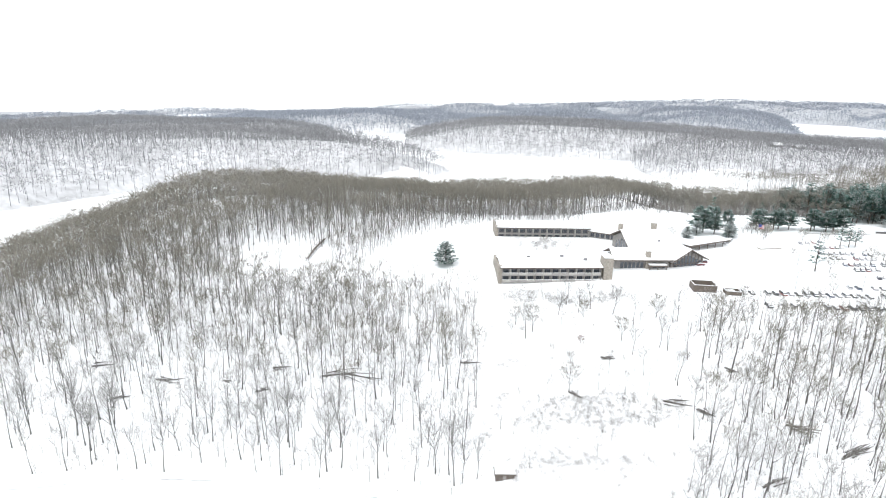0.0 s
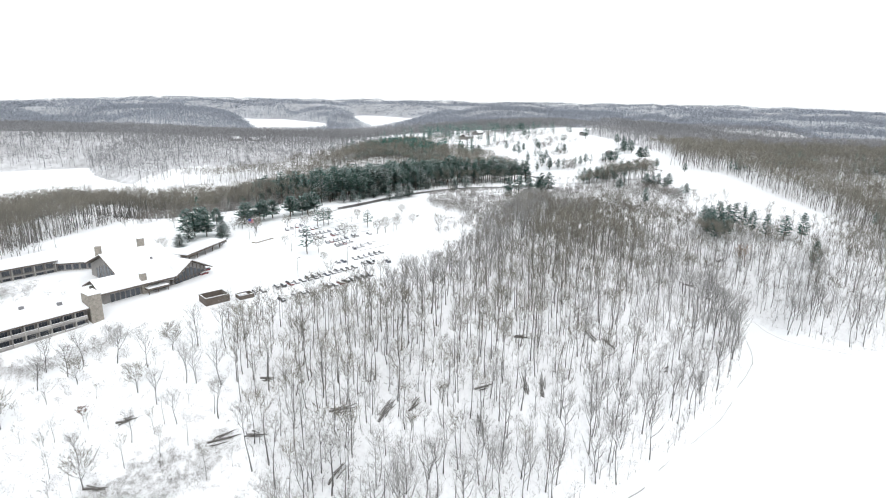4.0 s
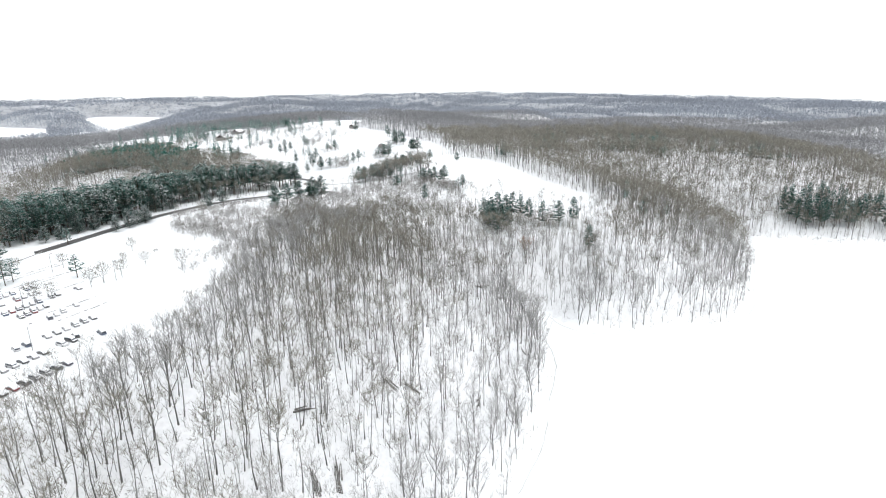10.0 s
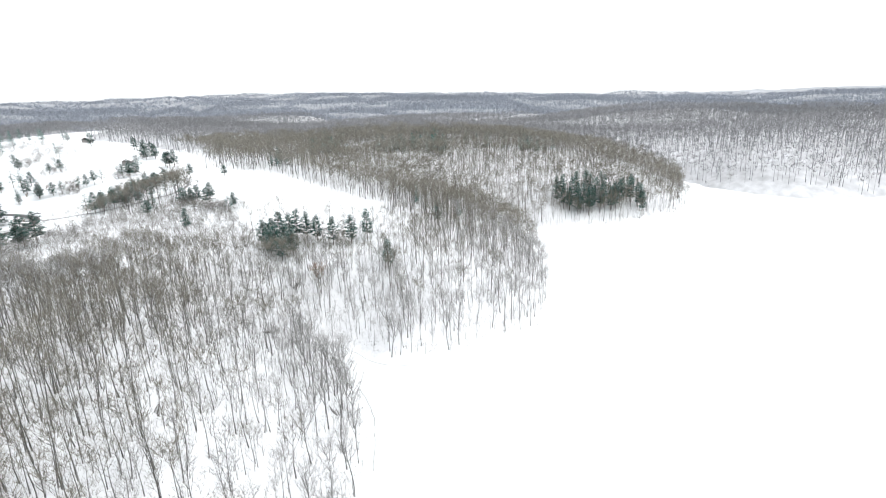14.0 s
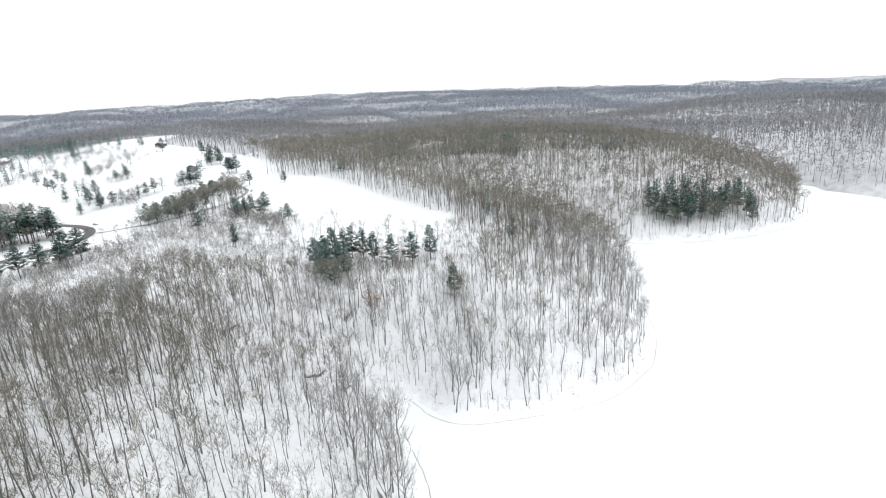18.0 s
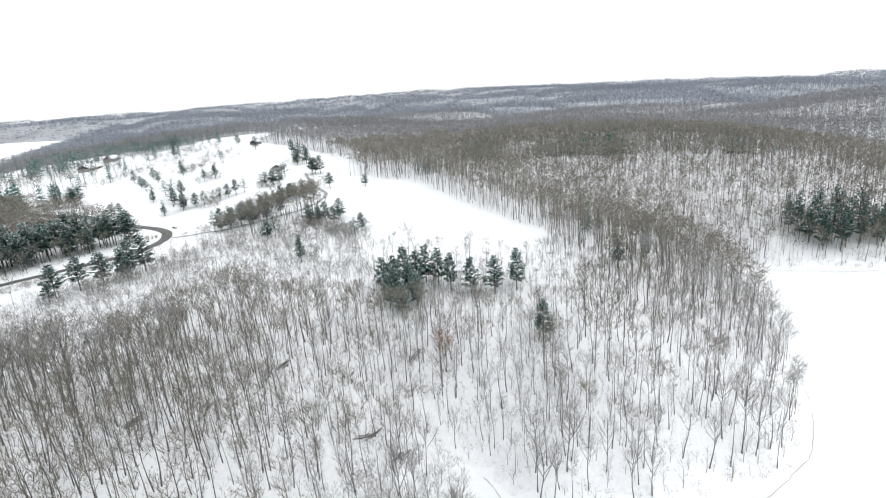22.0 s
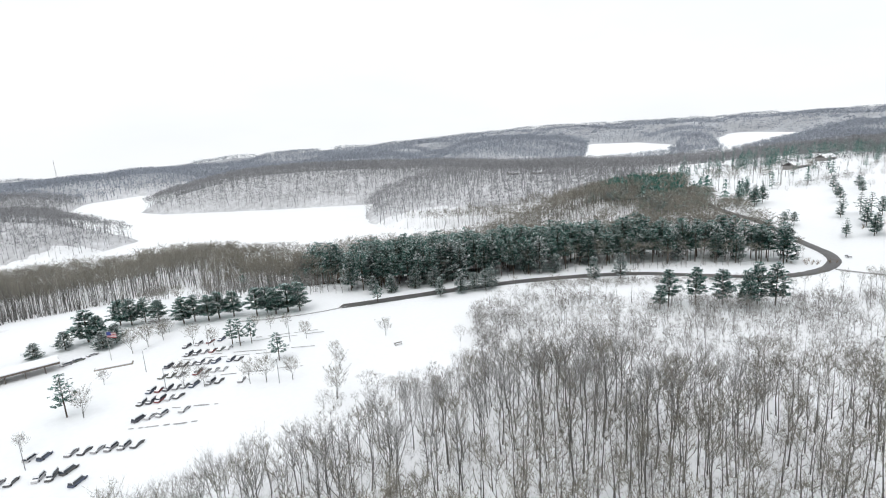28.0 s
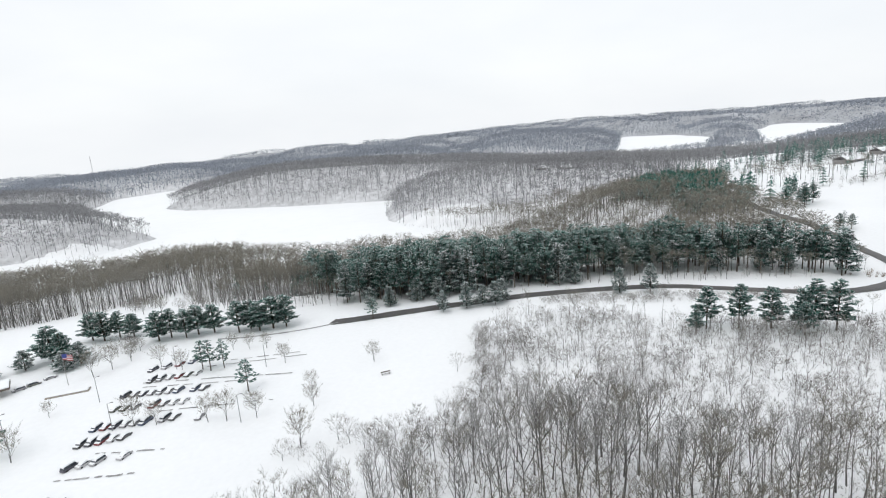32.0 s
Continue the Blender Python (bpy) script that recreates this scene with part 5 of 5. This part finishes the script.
front = thing("lodge_dining_room", 77, 231.5, 39.5, 1.5, "lodge dining room with tall windows under snowy roof", "building")
bare_box(front, "wall", 0, 24, 1.2, 12, -3.5, 5.4, mat=SIDING)
for k in range(6):
    window(front, 2.3 + k * 1.75, 1.19, 0.6, 1.6, 3.6, 1)
for k in range(3):
    window(front, 17 + k * 1.9, 1.19, 0.6, 1.7, 2.2, 1)
snow_roof(front, -1.6, 26, -1.2, 14, 5.5, 8.9)
bare_box(front, "chimney", 13.2, 15.2, 0.2, 1.9, -3, 9.2, mat=STONE, label="narrow stone chimney with snowy top", bevel=0.05)
bare_box(front, "chimney_cap", 13.1, 15.3, 0.1, 2.0, 9.21, 9.45, mat=SNOW, bevel=0.05)
bare_box(front, "porch_roof", 14, 22, -2.2, 1.18, 3.0, 3.5, mat=TIMBER)
bare_box(front, "porch_snow", 14.1, 21.9, -2.1, 1.17, 3.51, 3.9, mat=SNOW, bevel=0.1)
for px in (14.3, 17.8, 21.5):
    bare_box(front, "post", px, px + 0.25, -2.0, -1.75, -2.5, 2.99, mat=TIMBER)
for k, (px, py, w) in enumerate(((10, -5, 5), (16.5, -4.2, 3), (21, -5.5, 4))):
    bare_box(front, "terrace_wall", px, px + w, py, py + 2.4, -3.5, 0.1 - 0.3 * k, mat=STONE, label="low stone terrace wall", bevel=0.08)
    bare_box(front, "terrace_snow", px + 0.1, px + w - 0.1, py + 0.1, py + 2.3, 0.11 - 0.3 * k, 0.4 - 0.3 * k, mat=SNOW, bevel=0.08)

gable = thing("lodge_lounge", 102, 232.5, 39.5, 17, "lodge lounge with glazed timber gable and snowy roof", "building")
part("wall", prism([(0.5, -3.5), (0.5, 4.6), (9, 9.0), (17.5, 4.6), (17.5, -3.5)], 1.2, 20), SIDING, gable)
for k in range(8):
    hgt = 3.6 + 0.85 * (3.5 - abs(k - 3.5))
    window(gable, 1.6 + k * 1.87, 1.19, 0.2, 1.7, hgt, 1)
for k in range(9):
    cx = 1.45 + k * 1.87
    bare_box(gable, "post", cx, cx + 0.18, 0.95, 1.18, -1.0, 5.0 + 0.42 * (8.0 - abs(cx - 9.0)), mat=TIMBER)
bare_box(gable, "beam", 1.2, 16.8, 0.9, 1.05, 2.6, 2.9, mat=TIMBER)
snow_roof(gable, -1.2, 19.2, -1.0, 22, 4.2, 9.5, "y")
bare_box(gable, "terrace_wall", 9, 18, -3.4, -0.6, -3.5, 0.3, mat=STONE, label="low stone terrace wall", bevel=0.08)
bare_box(gable, "terrace_snow", 9.1, 17.9, -3.3, -0.7, 0.31, 0.65, mat=SNOW, bevel=0.08)

canopy = thing("entrance_canopy", 121, 259, 39.8, 26, "long entrance canopy on posts with snow on top", "canopy")
bare_box(canopy, "roof", 0, 29, 0, 8, 3.6, 4.2, mat=TIMBER)
bare_box(canopy, "roof_snow", 0.1, 28.9, 0.1, 7.9, 4.21, 4.75, mat=SNOW, label="thick snow on the canopy", bevel=0.15)
for k in range(5):
    for py in (0.5, 7.2):
        bare_box(canopy, "post", 2 + k * 5.6, 2.3 + k * 5.6, py, py + 0.3, -1.2, 3.59, mat=TIMBER)
bare_box(canopy, "wall", 0.5, 12, 4, 7, -1.2, 3.58, mat=STONE)

annex = thing("lodge_annex", 112, 262, 39.8, 2, "low lodge annex with snowy flat roof", "building")
bare_box(annex, "wall", 0, 12, 0, 16, -1, 3.4, mat=SIDING)
snow_roof(annex, -0.7, 12.7, -0.7, 16.7, 3.6, 4.4)
for k in range(3):
    window(annex, 1.2 + k * 3.6, -0.01, 0.8, 2.4, 1.8, 2)

# the walled service yard and a smaller one beside it
for x, y, w, d, turn, h in ((99, 203.5, 8.5, 6.5, -8, 2.6), (110, 200, 5.5, 4, -8, 1.4)):
    z = ground_z(x + w / 2, y + d / 2)
    yard = thing("service_yard", x, y, z, turn, "weathered board enclosure with snow inside", "enclosure", "board enclosures")
    for b in ((0, w, 0, 0.25), (0, w, d - 0.25, d), (0, 0.25, 0.26, d - 0.26), (w - 0.25, w, 0.26, d - 0.26)):
        bare_box(yard, "board_wall", b[0], b[1], b[2], b[3], -1.6, h, mat=TIMBER)
        bare_box(yard, "wall_snow", b[0] + 0.02, b[1] - 0.02, b[2] + 0.02, b[3] - 0.02, h + 0.005, h + 0.16, mat=SNOW)
    bare_box(yard, "bin", 1, min(3.4, w - 2), 1.2, 2.6, -0.6, min(1.3, h - 0.2), mat=METAL, label="dark steel waste bin", bevel=0.08)
    bare_box(yard, "bin_snow", 1.05, min(3.35, w - 2.05), 1.25, 2.55, min(1.31, h - 0.19), min(1.6, h + 0.1), mat=SNOW, bevel=0.08)

# boathouse by the shore and the boardwalk in the west woods
hut = thing("lakeside_hut", 17.5, 139.5, ground_z(20, 140) - 0.2, 0, "small dark wooden hut with snowy roof by the shore", "hut")
bare_box(hut, "wall", 0, 5.6, 0, 2.8, -1.0, 2.0, mat=TIMBER)
snow_roof(hut, -0.4, 6.0, -0.5, 3.3, 2.1, 2.8)
bare_box(hut, "door", 2.2, 3.2, -0.06, -0.005, 0.1, 1.9, mat=SIDING)

walkway = thing("boardwalk", -65, 264, ground_z(-65, 264), 84, "long dark wooden boardwalk stairs on the slope", "boardwalk")
for k in range(28):
    zz = ground_z(-65 + 3 * k / 28, 264 + 29 * k / 28) - ground_z(-65, 264) + 1.1
    bare_box(walkway, "board", k * 1.04, k * 1.04 + 0.98, -0.6, 0.6, zz, zz + 0.12, mat=TIMBER)
    if k % 4 == 0:
        for py in (-0.66, 0.55):
            bare_box(walkway, "post", k * 1.04, k * 1.04 + 0.15, py, py + 0.15, zz - 2.2, zz + 1.1, mat=TIMBER)
    if k < 27:
        for py in (-0.64, 0.56):
            bare_box(walkway, "rail", k * 1.04, k * 1.04 + 1.03, py, py + 0.1, zz + 1.02, zz + 1.12, mat=TIMBER)

# marker posts along the field's edge and a bench half under snow
post_line = smooth_line([(256, 215), (264, 216.5), (274, 217.5), (281, 219.5), (287, 226), (290, 236)], 2.3)
for p in post_line:
    e = thing("marker_post", p.x, p.y, ground_z(p.x, p.y), 0, "short wooden marker post capped with snow", "post", "posts along the field")
    part("post", tube([(0, 0, -0.3), (0, 0, 1.1)], [0.11, 0.1], 7), TIMBER, e)
    part("snow_cap", tube([(0, 0, 1.105), (0, 0, 1.2), (0, 0, 1.26)], [0.13, 0.13, 0.05], 7), SNOW, e)
bench = thing("bench", 263, 249, ground_z(263, 249), 12, "wooden bench half buried in snow", "bench")
part("seat", box(-1.5, 1.5, -0.3, 0.3, 0.42, 0.5, 0.02), TIMBER, bench)
part("backrest", box(-1.5, 1.5, 0.3, 0.37, 0.5, 1.0, 0.02), TIMBER, bench)
part("seat_snow", box(-1.45, 1.45, -0.27, 0.29, 0.505, 0.66, 0.04), SNOW, bench)
for px in (-1.2, 1.1):
    part("leg", box(px, px + 0.1, -0.25, 0.28, -0.3, 0.415), TIMBER, bench)

# lamp posts, flag and signs of the parking lot
def lamp_post(x, y):
    e = thing("lamp_post", x, y, ground_z(x, y), 0, "tall grey parking-lot lamp post", "lamp post", "lamp posts of the parking lot")
    part("pole", tube([(0, 0, -0.2), (0, 0, 8.0)], [0.11, 0.07], 7), METAL, e)
    part("arm", tube([(0, 0, 7.9), (1.1, 0, 8.15)], [0.05, 0.04], 5), METAL, e)
    part("lamp_head", box(0.8, 1.5, -0.16, 0.16, 8.1, 8.28, 0.03), METAL, e)


for x, y in ((178, 258), (223, 232), (189, 238), (225, 268), (195, 276), (162, 240), (140, 206), (165, 204)):
    lamp_post(x, y)
flag = thing("flagpole", 162, 275, ground_z(162, 275), 0, "white flagpole flying a red, white and blue flag", "flagpole")
part("pole", tube([(0, 0, -0.2), (0, 0, 11)], [0.1, 0.05], 7), FRAME, flag)
for k in range(7):
    bm = bmesh.new()
    rows = [[bm.verts.new((0.1 + 0.42 * i, 0.18 * math.sin(i * 1.1 + 0.3), 10.7 - 0.28 * (k + j) - 0.10 * i)) for i in range(8)] for j in (0, 1)]
    for i in range(7):
        bm.faces.new((rows[0][i], rows[0][i + 1], rows[1][i + 1], rows[1][i]))
    bmesh.ops.solidify(bm, geom=bm.faces[:], thickness=0.02)
    part("stripe", bm, RED if k % 2 == 0 else WHITECLOTH, flag)
part("canton", box(0.08, 1.5, -0.16, 0.26, 9.4, 10.6), BLUECLOTH, flag, "blue corner of the flag")
island = thing("planting_island", 165, 268, ground_z(165, 268), 10, "low stone-edged planting island under snow", "planting bed")
part("edging", box(-6, 6, -1.6, 1.6, -0.4, 0.35, 0.15), STONE, island)
part("snow_cover", box(-5.7, 5.7, -1.3, 1.3, 0.36, 0.7, 0.15), SNOW, island)


# ---- cabins, far houses and the mast ----
def cabin(x, y, turn, w, d, h, label):
    e = thing("cabin", x, y, ground_z(x, y), turn, label, "cabin", "far cabins")
    bare_box(e, "wall", -w / 2, w / 2, -d / 2, d / 2, -1.5, h, mat=SIDING)
    snow_roof(e, -w / 2 - 0.6, w / 2 + 0.6, -d / 2 - 0.6, d / 2 + 0.6, h + 0.1, h + 0.3 * d)
    window(e, -w / 2 + 1, -d / 2 - 0.01, 0.8, w * 0.3, 1.4, 2)
    window(e, 0.8, -d / 2 - 0.01, 0.8, w * 0.3, 1.4, 2)


for x, y, turn, w, d in ((436, 588, 20, 8, 6), (447, 600, 25, 8, 6), (428, 582, 15, 8, 6), (457, 612, 10, 8, 6), (680, 300, 10, 12, 8), (760, 580, 10, 26, 14), (820, 600, 10, 20, 12), (880, 430, 0, 14, 9), (560, 940, 0, 16, 12), (610, 960, 12, 18, 12)):
    cabin(x, y, turn, w, d, 3.2, "small wooden cabin with snow-covered roof")
mast = thing("radio_mast", -820, 2750, ground_z(-820, 2750), 0, "slender grey lattice radio mast on a far hill", "mast")
for k in range(3):
    a = k * 2.094
    part("leg", tube([(3 * math.cos(a), 3 * math.sin(a), -1), (0.5 * math.cos(a), 0.5 * math.sin(a), 95)], [0.3, 0.25], 4), METAL, mast)
for k in range(9):
    f = k / 9
    part("brace", tube([((3 - 2.5 * f) * math.cos(2.094 * j), (3 - 2.5 * f) * math.sin(2.094 * j), 95 * f + 2) for j in (0, 1, 2, 0)], [0.25] * 4, 3), METAL, mast)

# bare shrubs in clumps on the open hill
hr = np.random.RandomState(98)
ax, ay = [], []
for cx, cy, rx, ry, n in ((556, 296, 14, 10, 14), (500, 232, 10, 14, 16), (575, 225, 26, 5, 26), (520, 232, 26, 7, 24), (600, 272, 10, 8, 10), (640, 348, 12, 8, 8), (570, 440, 14, 14, 14), (690, 400, 24, 14, 16), (760, 420, 40, 30, 18), (470, 162, 10, 12, 14), (484, 185, 10, 6, 12), (820, 490, 50, 30, 26), (720, 300, 10, 10, 8), (700, 470, 60, 12, 20), (152, 372, 10, 8, 10), (185, 352, 8, 8, 8), (172, 300, 6, 5, 4)):
    n = int(n * 2.5)
    ax += list(cx + hr.normal(0, 0.6, n) * rx)
    ay += list(cy + hr.normal(0, 0.6, n) * ry)
ax, ay = np.array(ax), np.array(ay)
spread_plants("hill_scrub", TB, ax, ay, height(ax, ay) - 0.15, hr.uniform(3.5, 8, ax.size), [BARK, BRUSHTWIG], "leafless shrubs and small trees on the open hill", "shrubs", 99, 1.1)

# low hedges and dead grass on the open ground
gx2 = np.array([497 + 3.2 * k for k in range(30)] + [556 + 2 * k for k in range(26)] + [478 + k for k in range(10)])
gy2 = np.array([251 - 0.75 * k for k in range(30)] + [325 - 1.0 * k for k in range(26)] + [291 - 0.6 * k for k in range(10)])
gr = np.random.RandomState(95)
gx2, gy2 = gx2 + gr.normal(0, 2.0, gx2.size), gy2 + gr.normal(0, 2.0, gy2.size)
spread_plants("dead_scrub", B0, gx2, gy2, height(gx2, gy2) - 0.1, gr.uniform(1.5, 4, gx2.size), [BROWNGRASS], "brown dead scrub in rows on the hill", "shrubs", 96, 1.2)
hx, hy = gr.uniform(330, 450, 330), gr.uniform(0, 1, 330)
hy = 308 - 0.22 * (hx - 330) - 3 - 12 * hy
courtx, courty = gr.normal(52, 10, 90), gr.normal(264, 6, 90)
lawnx, lawny = gr.uniform(20, 75, 60), gr.uniform(196, 216, 60)
hx, hy = np.concatenate([hx, courtx, lawnx]), np.concatenate([hy, courty, lawny])
spread_plants("brush", BT, hx, hy, height(hx, hy) - 0.1, gr.uniform(1.1, 3.2, hx.size), [PALETWIG, PALETWIG], "low snow-dusted brush on open slopes", "shrubs", 97, 1.3)
